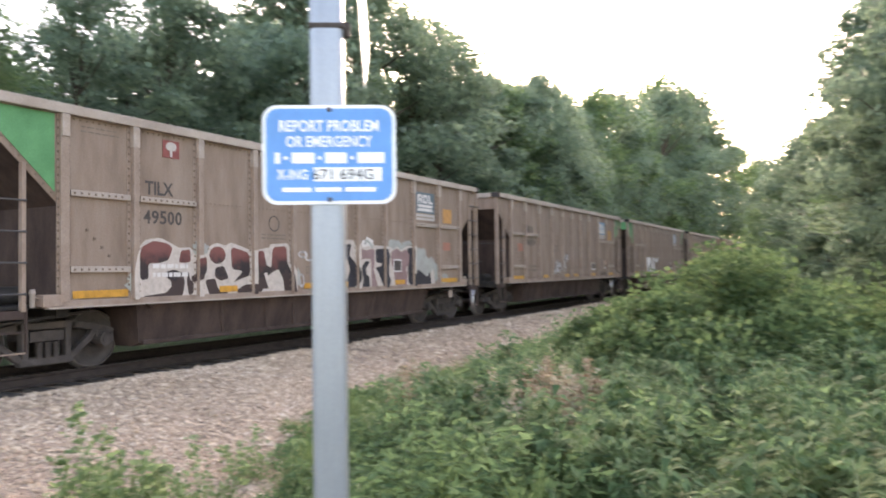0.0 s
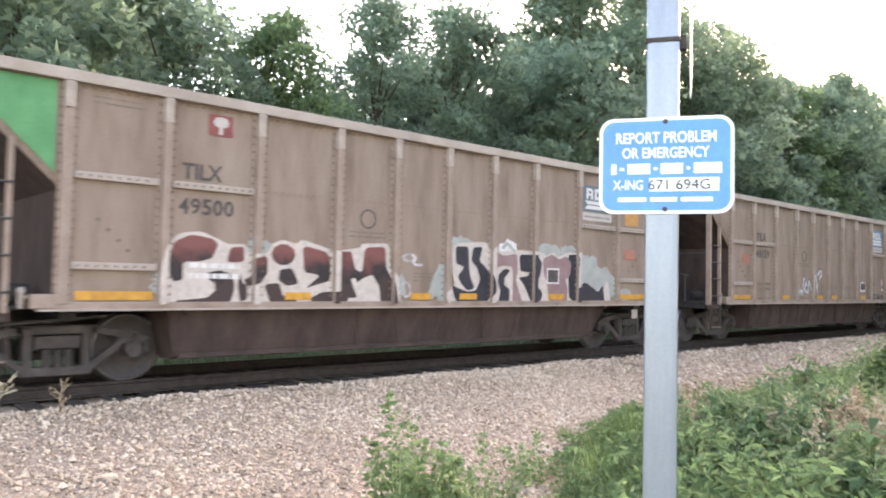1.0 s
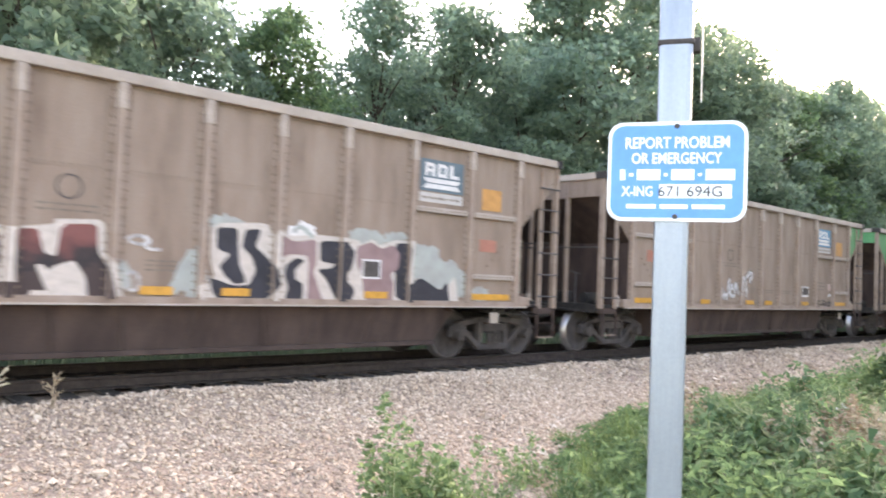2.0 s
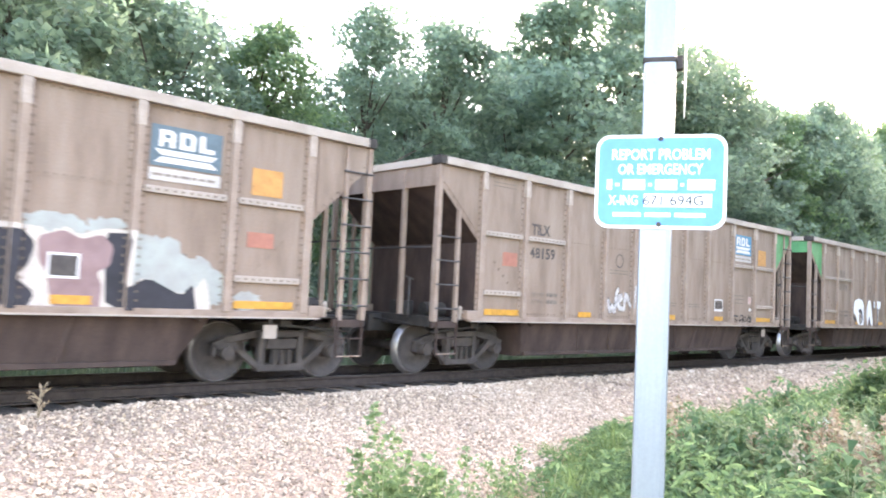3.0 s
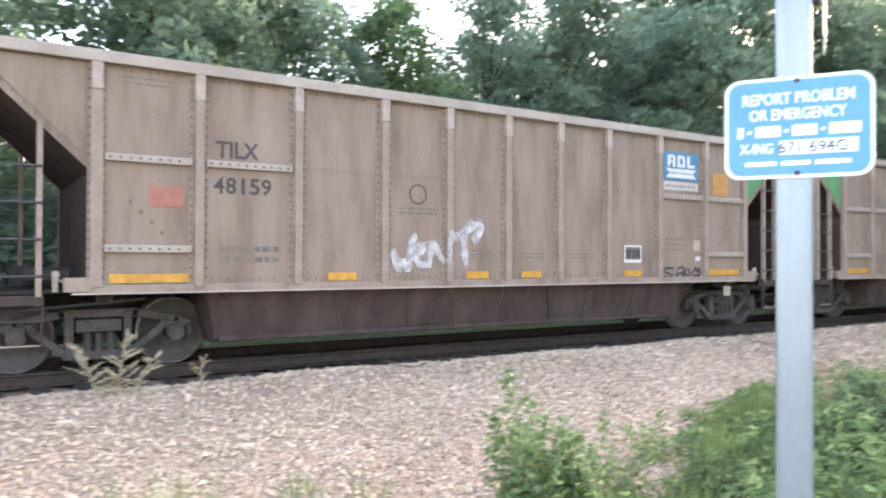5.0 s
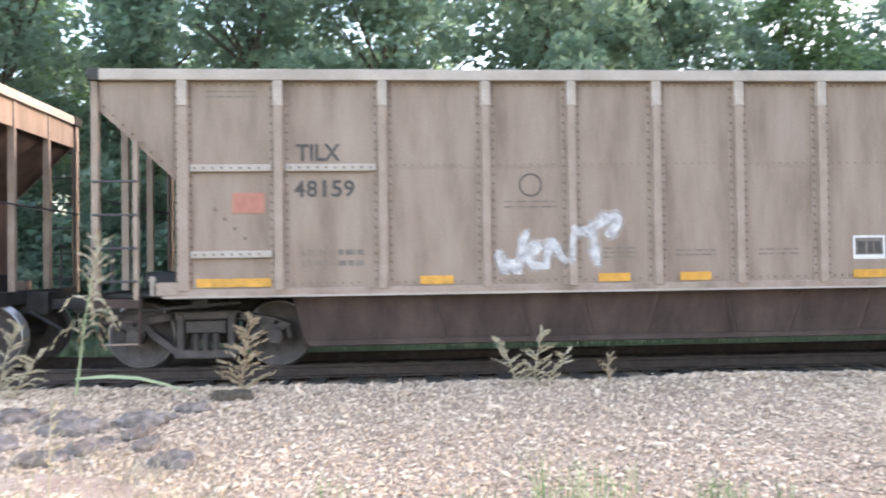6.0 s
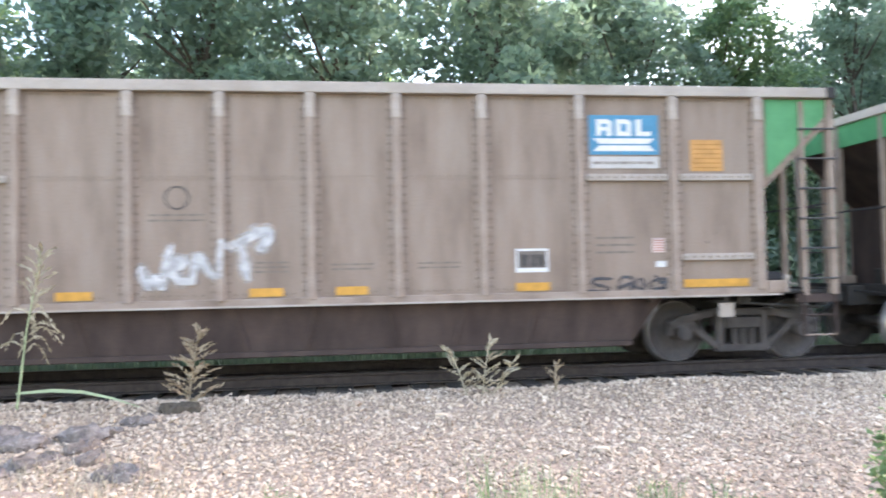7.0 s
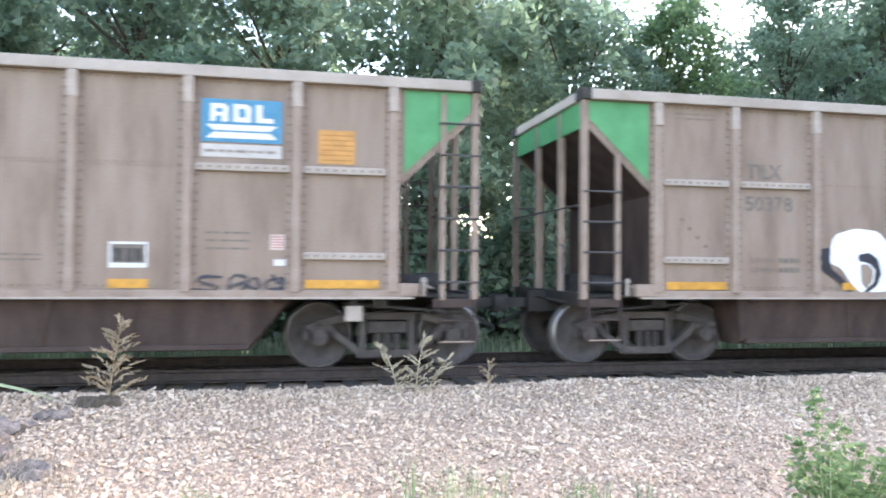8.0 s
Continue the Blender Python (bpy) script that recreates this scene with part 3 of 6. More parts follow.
def hopper_car(label, green_left, green_right):
    """One rapid-discharge coal hopper: x = 0 is its leading end, the camera sees its -y side."""
    car = new("coal_hopper_car")
    tagged(car, label, "rail car", "cars of the coal train")
    for s in (-1, 1):
        at = (lambda x, z=0: pose(x, s * HALF, z, 0, 0, 0 if s < 0 else 180))
        part("side_sheet", stock("side", side_mesh), TAN, car, at=pose(0, -HALF, 0) if s < 0 else pose(LONG, HALF, 0, 0, 0, 180))
        part("top_chord", stock("chord", chord_mesh), CHORD, car, "pale dusty top chord", at=pose(0, -HALF, 0) if s < 0 else pose(LONG, HALF, 0, 0, 0, 180))
        part("side_sill", stock("sill", sill_mesh), CHORD, car, at=pose(0, -HALF, 0) if s < 0 else pose(LONG, HALF, 0, 0, 0, 180))
        for i, x in enumerate(RIBS):
            key = "wide_rib" if i in (0, len(RIBS) - 1) else "rib"
            post_ = part("side_post", stock(key, wide_rib_mesh if key == "wide_rib" else rib_mesh), TAN_POST, car, at=at(x if s < 0 else LONG - x))
            # the cap's pale colour stands in for sunlight on the post top
            part("post_cap", stock("cap", lambda: to_mesh("post_cap", boxes((-0.062, 0.062, -0.092, -0.01, TOP - 0.47, TOP - 0.145, 0.01)), SUNCAP)), SUNCAP, post_, "pale post cap with sunlight in its colour")
        for i in (0, 1, len(RIBS) - 3, len(RIBS) - 2):
            a, b = RIBS[i] + 0.09, RIBS[i + 1] - 0.09
            w = round(b - a, 2)
            part("stiffener_bar", stock(("bar", w), lambda: bar_mesh(w)), CHORD, car, at=at((a + b) / 2 if s < 0 else LONG - (a + b) / 2, 2.66))
            if i in (0, len(RIBS) - 2):
                part("stiffener_bar", stock(("bar", w), lambda: bar_mesh(w)), CHORD, car, at=at((a + b) / 2 if s < 0 else LONG - (a + b) / 2, 1.55))
        # ladders at both ends, each hung between the corner post and an inner stile
        for x in (0.06, LONG - 0.06):
            part("corner_post", stock("corner", lambda: to_mesh("corner_post", corner_bm(), TAN_POST)), TAN_POST, car, at=at(x))
        for x, z1 in ((0.56, 3.02), (LONG - 0.50, 3.74)):
            part("ladder_stile", stock(("stile", z1), lambda: stile_mesh(SILL - 0.05, z1)), TAN_POST, car, at=at(x))
        for k in range(4):
            part("rung", stock("rung", lambda: rung_mesh(0.52)), RODSTEEL, car, "dark steel rung", at=at(0.31, 1.22 + 0.425 * k))
        for k in range(6):
            part("rung", stock("rung", lambda: rung_mesh(0.52)), RODSTEEL, car, "dark steel rung", at=at(LONG - 0.28, 1.22 + 0.425 * k))
        for x in (0.36, LONG - 0.30):
            part("sill_step", stock("step", step_mesh), OFFWHITE, car, "bent steel sill step", at=at(x))
    for left, green in ((True, green_left), (False, green_right)):
        o = end_plate_outline(left)
        part("end_gusset", stock(("gusset", left, green), lambda: to_mesh("end_gusset", prism(o, 0.008), GREEN if green else TAN)), TAN, car, "green painted end gusset" if green else "", at=pose(0, -HALF - 0.010, 0))
        at = pose(0, 0, 0) if left else pose(LONG, 0, 0, 0, 0, 180)
        part("end_slope_sheet", stock("slope", slope_mesh), SHADESTEEL, car, "dark sloping end sheet", at=at)
        part("bulkhead", stock("bulkhead", lambda: to_mesh("bulkhead", boxes((1.085, 1.10, -1.57, 1.57, SILL, 2.46)), SHADESTEEL)), SHADESTEEL, car, "dark upright bulkhead", at=at)
        part("end_band", stock(("band", green), lambda: to_mesh("end_band", boxes((0.06, 0.09, -1.55, 1.55, TOP - 0.52, TOP - 0.13)), GREEN if green else TAN)), TAN, car, "green end band" if green else "", at=at)
        part("end_chord", stock("end_chord", lambda: to_mesh("end_chord", boxes((0.002, 0.14, -1.50, 1.50, TOP - 0.143, TOP - 0.003, 0.014)), CHORD)), CHORD, car, at=at)
        for y in (-1.57, 1.57):
            part("corner_cap", stock("corner_cap", lambda: to_mesh("corner_cap", boxes((-0.012, 0.135, -0.135, 0.135, TOP - 0.15, TOP + 0.006, 0.01)), BLACK)), BLACK, car, "black corner cap", at=at @ pose(0, y, 0))
        for y in (-0.62, 0.45):
            part("end_post", stock("end_post", end_post_mesh), TAN_POST, car, at=at @ pose(0.09, y, 0))
        part("end_rail", stock("end_rail", end_rail_mesh), RODSTEEL, car, "dark grab rail and brake rod", at=at)
        part("retainer_valve", stock("valve", valve_mesh), CHORD, car, "small pale brake valve", at=pose(0.74 if left else LONG - 0.74, -HALF + 0.05, 0))
        part("end_step_plate", stock("end_step", lambda: to_mesh("end_step_plate", boxes((0.02, 0.62, -0.02, 0.03, SILL - 0.15, SILL - 0.03, 0.006)), SHADESTEEL)), SHADESTEEL, car, "dark sill plate below the ladder", at=pose(0 if left else LONG - 0.64, -HALF, 0))
        part("coupler", stock("coupler", coupler_mesh), BLACK, car, "knuckle coupler with uncoupling rod", at=at)
    part("hopper_bottom", stock("hopper", hopper_mesh), SHADESTEEL, car, "hopper bottom coloured dark as in shade")
    part("hopper_floor", stock("tray", tray_mesh), SHADESTEEL, car)
    part("underframe", stock("frame", frame_mesh), BLACK, car, "black underframe")
    for x, g, sgn in ((0.46, 0.98, 1), (LONG - 0.46, LONG - 0.98, -1)):
        part("brake_reservoir", stock("reservoir", reservoir_mesh), BLACK, car, at=pose(x, 0, 0))
        part("brake_pipe", stock(("pipe", sgn), lambda: pipe_mesh(sgn)), BLACK, car, at=pose(g, 0, 0))
    for a, b in ((AXLES[0], AXLES[1]), (AXLES[2], AXLES[3])):
        for s in (-1, 1):
            sf = part("side_frame", stock(("sf", a, s), lambda: sideframe_mesh(a, b, s * 1.0)), TRUCK, car, "dusty cast truck side frame")
            for k in (-0.13, 0.0, 0.13):
                part("spring", stock("spring", spring_mesh), TRUCK, sf, at=pose((a + b) / 2 + k, s * 0.99 - 0.075, 0.27))
    axles = [part("wheelset", stock("wheels", wheelset_mesh), WHEEL, car, "steel wheelset with bright worn rims", at=pose(x, 0, 0.457)) for x in AXLES]
    return car, axles


def plate(name, car, x0, x1, z0, z1, mat, label="", y=0.006, bevel=0.0):
    me = to_mesh(name, boxes((x0, x1, -HALF - y, -HALF - y + 0.004, z0, z1)), mat)
    return part(name, me, mat, car, label)


def bars(name, car, x0, x1, zs, h, mat, seed, label="", y=0.006):
    """Small lettering too worn to read, as broken bars."""
    rnd = random.Random(seed)
    bm = bmesh.new()
    for z in zs:
        x = x0
        while x < x1 - 0.02:
            w = min(rnd.uniform(0.05, 0.16), x1 - x)
            add_box(bm, x, x + w, -HALF - y, -HALF - y + 0.003, z, z + h)
            x += w + 0.025
    return tagged(part(name, bm, mat, car, label), kind="stuff")


def ring_mesh(r, w):
    bm = bmesh.new()
    n = 32
    v = [[bm.verts.new((q * math.cos(2 * math.pi * k / n), 0, q * math.sin(2 * math.pi * k / n))) for k in range(n)] for q in (r, r - w)]
    for k in range(n):
        bm.faces.new((v[0][k], v[0][(k + 1) % n], v[1][(k + 1) % n], v[1][k]))
    r_ = bmesh.ops.extrude_face_region(bm, geom=bm.faces[:])
    bmesh.ops.translate(bm, verts=[q for q in r_["geom"] if isinstance(q, bmesh.types.BMVert)], vec=(0, 0.003, 0))
    bmesh.ops.recalc_face_normals(bm, faces=bm.faces)
    return to_mesh("ring_mark", bm, STENCIL)


def markings(car, number, seed, ink=STENCIL):
    """Stencils, reflective strips and the builder's decal that every car carries."""
    Y = -HALF - 0.006
    words("reporting_mark", "TILX", 0.57, 0.22, ink, car, 2.875, Y, 2.86, "black stencilled letters", fat=0.02)
    for k, ch in enumerate(number):
        words("number_digit", ch, 0.05 if ch == "1" else 0.138, 0.22, ink, car, 2.63 + 0.16 * k, Y, 2.39, "black stencilled digit", fat=0.02)
    for x0, x1 in ((1.31, 2.26), (4.18, 4.62), (6.55, 6.98), (7.66, 8.08), (10.06, 10.53), (12.44, 13.40)):
        plate("reflective_strip", car, x0, x1, 1.13, 1.24, YELLOW, "yellow reflective strip", y=0.018)
    part("ring_mark", stock("ring", lambda: ring_mesh(0.155, 0.022)), STENCIL, car, "black painted ring", at=pose(5.655, Y, 2.42))
    bars("small_stencil", car, 5.3, 6.0, (2.12, 2.19), 0.02, FAINT, seed)
    words("load_stencil", "LD LMT", 0.36, 0.075, FAINT, car, 2.85, Y, 1.56, "worn grey stencilled letters")
    words("load_stencil", "LT WT", 0.32, 0.075, FAINT, car, 2.83, Y, 1.42, "worn grey stencilled letters")
    bars("small_stencil", car, 3.12, 3.45, (1.525, 1.385), 0.07, FAINT, seed + 1)
    bars("small_stencil", car, 6.62, 7.05, (1.44, 1.50, 1.56), 0.02, FAINT, seed + 2)
    bars("small_stencil", car, 7.6, 8.15, (1.46, 1.52), 0.02, FAINT, seed + 3)
    bars("small_stencil", car, 8.75, 9.3, (1.46, 1.52), 0.02, FAINT, seed + 4)
    bars("small_stencil", car, 11.2, 11.75, (1.62, 1.72, 1.82), 0.025, FAINT, seed + 5)
    bars("small_stencil", car, 1.45, 2.1, (3.58, 3.65), 0.015, FAINT, seed + 6)
    plate("inspection_box", car, 10.07, 10.52, 1.38, 1.70, OFFWHITE, "white framed inspection stencil", y=0.010)
    plate("inspection_box_field", car, 10.10, 10.49, 1.44, 1.67, FAINT, y=0.013)
    for x0, x1 in ((10.13, 10.24), (10.27, 10.35), (10.37, 10.46)):
        plate("inspection_stencil", car, x0, x1, 1.46, 1.62, STENCIL, y=0.016)
    plate("tag_board", car, 12.97, 13.19, 0.70, 0.90, CHORD, "small pale tag board under the sill", y=-0.03)
    part("tag_hanger", boxes((13.05, 13.11, -HALF + 0.03, -HALF + 0.05, 0.88, SILL)), BLACK, car)
    plate("small_placard", car, 12.05, 12.2, 1.42, 1.50, OFFWHITE, "small white placard", y=0.010)


def logo(car, shade):
    """Blue builder's decal with white block shapes and swallow-tailed stripes."""
    plate("decal_field", car, 11.13, 12.13, 2.98, 3.53, shade, "blue decal field with white shapes", y=0.010)
    d = -HALF - 0.015
    plate("decal_caption", car, 11.13, 12.13, 2.79, 2.955, DIMWHITE, "white caption strip", y=0.010)
    for k, (x0, x1) in enumerate(((11.24, 11.46), (11.52, 11.74), (11.80, 12.02))):
        o = [(x0, 3.24), (x1, 3.24), (x1, 3.30 if k == 2 else 3.43), (x1 - 0.05, 3.47), (x0, 3.47)]
        if k == 2:
            o = [(x0, 3.24), (x1, 3.24), (x1, 3.30), (x0 + 0.08, 3.30), (x0 + 0.08, 3.47), (x0, 3.47)]
        part("decal_shape", prism(o, 0.004), OFFWHITE, car, at=pose(0, d, 0))
        if k < 2:
            part("decal_shape", prism([(x0 + 0.07, 3.36 if k == 0 else 3.30), (x1 - 0.07, 3.36 if k == 0 else 3.30), (x1 - 0.07, 3.41), (x0 + 0.07, 3.41)], 0.002), shade, car, at=pose(0, d - 0.002, 0))
    part("decal_shape", prism([(11.30, 3.238), (11.38, 3.238), (11.38, 3.30), (11.34, 3.32), (11.30, 3.30)], 0.002), shade, car, at=pose(0, d - 0.002, 0))
    for o in ([(11.19, 3.205), (12.07, 3.205), (11.98, 3.13), (11.28, 3.13)], [(11.28, 3.108), (11.98, 3.108), (12.07, 3.03), (11.19, 3.03)]):
        part("decal_stripe", prism(o, 0.004), OFFWHITE, car, at=pose(0, d, 0))
    bars("decal_lettering", car, 11.18, 12.06, (2.85,), 0.035, LETTERGREY, 77, y=0.013)


def blob(name, car, x, z, rx, rz, mat, seed, y):
    rnd = random.Random(seed)
    n = 22
    o = [(x + rx * (1 + rnd.uniform(-0.28, 0.22)) * math.cos(2 * math.pi * k / n), z + rz * (1 + rnd.uniform(-0.3, 0.25)) * math.sin(2 * math.pi * k / n)) for k in range(n)]
    o = [(a, max(b, 0.99 + 0.09)) for a, b in o]
    bm = bmesh.new()
    c = bm.verts.new((x, 0, z))
    vs = [bm.verts.new((a, 0, b)) for a, b in o]
    for k in range(n):
        bm.faces.new((c, vs[k], vs[(k + 1) % n]))
    r = bmesh.ops.extrude_face_region(bm, geom=bm.faces[:])
    bmesh.ops.translate(bm, verts=[q for q in r["geom"] if isinstance(q, bmesh.types.BMVert)], vec=(0, 0.002, 0))
    bmesh.ops.recalc_face_normals(bm, faces=bm.faces)
    return part(name, bm, mat, car, at=pose(0, -HALF - y, 0))


def rounded_outline(o, rounds=1):
    """Cut the corners of an outline, so that it looks sprayed and not ruled."""
    for _ in range(rounds):
        o = [q for (a, b), (c, d) in zip(o, o[1:] + o[:1]) for q in ((0.86 * a + 0.14 * c, 0.86 * b + 0.14 * d), (0.14 * a + 0.86 * c, 0.14 * b + 0.86 * d))]
    return o


def clipped(o, x0, x1):
    """The part of an outline between two uprights."""
    for lim, sgn in ((x0, 1), (x1, -1)):
        out = []
        for (a, b), (c, d) in zip(o, o[1:] + o[:1]):
            ina, inc = sgn * (a - lim) >= 0, sgn * (c - lim) >= 0
            if ina:
                out.append((a, b))
            if ina != inc:
                out.append((lim, b + (d - b) * (lim - a) / (c - a)))
        o = out
        if len(o) < 3:
            return []
    return o


def sprayed(name, car, o, mat, layer, rounds=1, label=""):
    """One sprayed shape: on the side sheet, and again on the faces of the posts that stand out across it."""
    o = [(a, max(1.07, b)) for a, b in rounded_outline(o, rounds)]
    ob = part(name, prism(o, 0.002), mat, car, label, at=pose(0, -HALF - 0.0165 - 0.0009 * layer, 0))
    for x in RIBS[1:-1]:
        q = clipped(o, x - 0.050, x + 0.050)
        if q and max(z for _, z in q) - min(z for _, z in q) > 0.03:
            part(name, prism(q, 0.002), mat, ob, at=pose(0, -0.0700, 0))
    return ob


def stroke(name, car, pts, width, mat, y, label="", rounds=2):
    """A sprayed line: a ribbon with round ends that follows a smoothed path on the car's side."""
    for _ in range(rounds):
        mid = [q for (a, b), (c, d) in zip(pts, pts[1:]) for q in ((0.75 * a + 0.25 * c, 0.75 * b + 0.25 * d), (0.25 * a + 0.75 * c, 0.25 * b + 0.75 * d))]
        pts = [pts[0]] + mid + [pts[-1]]
    bm = bmesh.new()
    n, rows = len(pts), []
    for k, (a, b) in enumerate(pts):
        p, q = pts[max(0, k - 1)], pts[min(n - 1, k + 1)]
        d = Vector((q[0] - p[0], q[1] - p[1])).normalized()
        w = width * 0.5 * (1 + 0.18 * math.sin(k * 1.9 + a * 7))
        step = -0.0001 * k
        rows.append((bm.verts.new((a - d.y * w, step, b + d.x * w)), bm.verts.new((a + d.y * w, step, b - d.x * w))))
    for (a, b), (c, d) in zip(rows, rows[1:]):
        bm.faces.new((a, b, d, c))
    for (a, b), (x, z), sgn in ((rows[0], pts[0], 1), (rows[-1], pts[-1], -1)):
        u = (a.co - b.co) / 2
        fan = [a]
        for k in range(1, 6):
            g = math.pi * k / 6
            fan.append(bm.verts.new((x + u.x * math.cos(g) - sgn * u.z * math.sin(g), a.co.y, z + u.z * math.cos(g) + sgn * u.x * math.sin(g))))
        bm.faces.new(fan + [b])
    bmesh.ops.recalc_face_normals(bm, faces=bm.faces)
    return part(name, bm, mat, car, label, at=pose(0, -HALF - y, 0))


# first piece: pale ground and the parts of its letters
BASE1 = [(2.32, 1.49), (2.39, 1.82), (2.58, 2.02), (2.88, 2.06), (3.14, 1.96), (3.27, 1.9), (3.52, 1.92), (3.62, 1.78), (3.89, 1.8), (3.96, 1.95), (4.13, 2.01), (4.35, 1.96), (4.46, 2.03), (5.02, 1.88), (5.36, 1.93), (5.51, 1.96), (5.53, 2.02), (6.09, 2.05), (6.11, 1.65), (6.29, 1.43), (6.37, 0.97), (2.34, 1.01)]
PIECE1 = [
    [(2.46, 1.49), (2.46, 1.7), (2.51, 1.9), (2.74, 2.01), (3.04, 1.97), (3.13, 1.89), (3.05, 1.7), (2.88, 1.65), (2.64, 1.64), (2.64, 1.4), (2.52, 1.37)],
    [(2.98, 1.5), (3.16, 1.54), (3.35, 1.48), (3.39, 1.31), (3.34, 1.11), (3.18, 1.0), (2.49, 1.01), (2.55, 1.12), (2.78, 1.14), (2.99, 1.16), (3.11, 1.26), (3.09, 1.36), (2.99, 1.42)],
    [(3.31, 1.86), (3.51, 1.88), (3.52, 1.67), (3.38, 1.65), (3.26, 1.66)],
    [(3.46, 1.52), (3.51, 1.36), (3.58, 1.33), (3.58, 1.13), (3.48, 1.1), (3.43, 1.33)],
    [(3.64, 1.72), (3.88, 1.76), (3.89, 1.52), (3.8, 1.38), (3.57, 1.32), (3.52, 1.41), (3.65, 1.47)],
    [(3.84, 1.35), (4.08, 1.38), (4.15, 1.18), (4.4, 1.12), (4.43, 0.98), (3.97, 0.99), (3.92, 1.15)],
    [(4.14 + 0.2 * math.cos(k * 0.6283), 1.79 + 0.16 * math.sin(k * 0.6283)) for k in range(10)],
    [(4.09, 1.57), (4.29, 1.6), (4.41, 1.37), (4.21, 1.33), (4.07, 1.41)],
    [(4.46, 1.95), (4.94, 1.84), (4.96, 1.42), (4.65, 1.34), (4.53, 1.3), (4.78, 1.5), (4.49, 1.54)],
    [(4.62, 1.16), (4.83, 1.25), (5.19, 1.26), (5.31, 1.16), (5.25, 1.06), (4.65, 1.06)],
    [(5.11, 1.87), (5.34, 1.89), (5.41, 1.61), (5.55, 1.56), (5.59, 1.96), (6.0, 1.99), (6.02, 1.65), (6.17, 1.43), (6.26, 0.96), (5.94, 0.96), (5.9, 1.33), (5.76, 1.53), (5.59, 1.48), (5.45, 1.4), (5.49, 1.16), (5.16, 1.16), (5.11, 1.55)],
]
# second piece
BASE2 = [(7.37, 0.99), (7.27, 1.24), (7.55, 1.38), (7.47, 1.65), (7.47, 2.12), (8.31, 2.19), (8.42, 2.01), (8.52, 2.13), (8.66, 2.02), (9.19, 2.08), (9.71, 2.06), (9.9, 2.04), (10.15, 2.09), (10.37, 2.0), (10.64, 2.09), (11.09, 2.10), (11.02, 1.48), (11.23, 1.57), (11.68, 1.36), (11.79, 1.52), (12.02, 1.53), (12.12, 1.02)]
PIECE2 = [
    (NAVY, [(7.55, 2.07), (7.86, 2.08), (7.88, 1.79), (7.91, 1.56), (8.03, 1.33), (7.85, 1.29), (7.7, 1.41), (7.61, 1.54), (7.77, 1.71), (7.56, 1.77)]),
    (NAVY, [(7.98, 2.07), (8.22, 2.09), (8.14, 1.83), (8.3, 1.72), (8.49, 1.53), (8.54, 1.29), (8.33, 1.07), (8.01, 0.99), (7.64, 0.99), (7.52, 1.21), (7.48, 1.38), (7.85, 1.27), (8.06, 1.29), (8.17, 1.49), (8.08, 1.71), (7.93, 1.82)]),
    (NAVY, [(8.66, 1.61), (8.81, 1.71), (8.96, 1.68), (8.8, 1.54), (8.8, 1.4), (8.95, 1.32), (8.93, 0.99), (8.62, 0.99), (8.7, 1.27), (8.62, 1.47)]),
    (PINK, [(8.53, 2.05), (8.77, 1.94), (9.14, 2.01), (9.16, 1.64), (9.11, 1.51), (9.33, 1.0), (9.03, 0.99), (9.03, 1.75), (8.72, 1.76), (8.57, 1.7)]),
    (NAVY, [(9.2, 1.99), (9.71, 2.0), (9.86, 1.85), (9.8, 1.58), (9.66, 1.44), (9.89, 1.26), (9.8, 1.0), (9.59, 1.0), (9.35, 1.4), (9.18, 1.55), (9.44, 1.58), (9.5, 1.65), (9.23, 1.67)]),
    (PINK, [(9.88, 1.93), (10.16, 2.03), (10.37, 1.93), (10.61, 2.01), (10.76, 1.87), (10.73, 1.62), (10.57, 1.53), (10.65, 1.37), (10.63, 1.0), (10.12, 1.0), (10.05, 1.28), (10.0, 1.49), (9.91, 1.64)]),
    (NAVY, [(10.64, 2.04), (10.98, 2.05), (10.9, 1.34), (11.22, 1.5), (11.68, 1.28), (11.83, 1.45), (11.91, 1.02), (10.71, 1.03)]),
]
CLOUD = [(11.01, 2.07), (11.23, 2.05), (11.3, 1.88), (11.5, 1.99), (11.57, 1.75), (11.86, 1.8), (12.0, 1.58), (11.91, 1.41), (11.64, 1.3), (11.14, 1.51), (10.99, 1.34)]

car_a, axles_a = hopper_car("dusty tan coal hopper car with two graffiti pieces and green gussets", True, False)
car_b, axles_b = hopper_car("dusty tan coal hopper car with a white scrawled tag", False, True)
car_c, axles_c = hopper_car("dusty tan coal hopper car with green ends and white graffiti", True, True)
car_d, axles_d = hopper_car("dusty tan coal hopper car with a faint pale tag", False, False)
car_e, axles_e = hopper_car("dusty tan coal hopper car far down the train", False, False)
CARS = [(car_a, axles_a, -1), (car_b, axles_b, 0), (car_c, axles_c, 1), (car_d, axles_d, 2), (car_e, axles_e, 3)]
for car, number, seed in ((car_a, "49500", 10), (car_b, "48159", 20), (car_c, "50378", 30)):
    markings(car, number, seed, FAINT if number == "50378" else STENCIL)
logo(car_a, LOGOGREY)
logo(car_b, LOGOBLUE)
logo(car_c, LOGOBLUE)

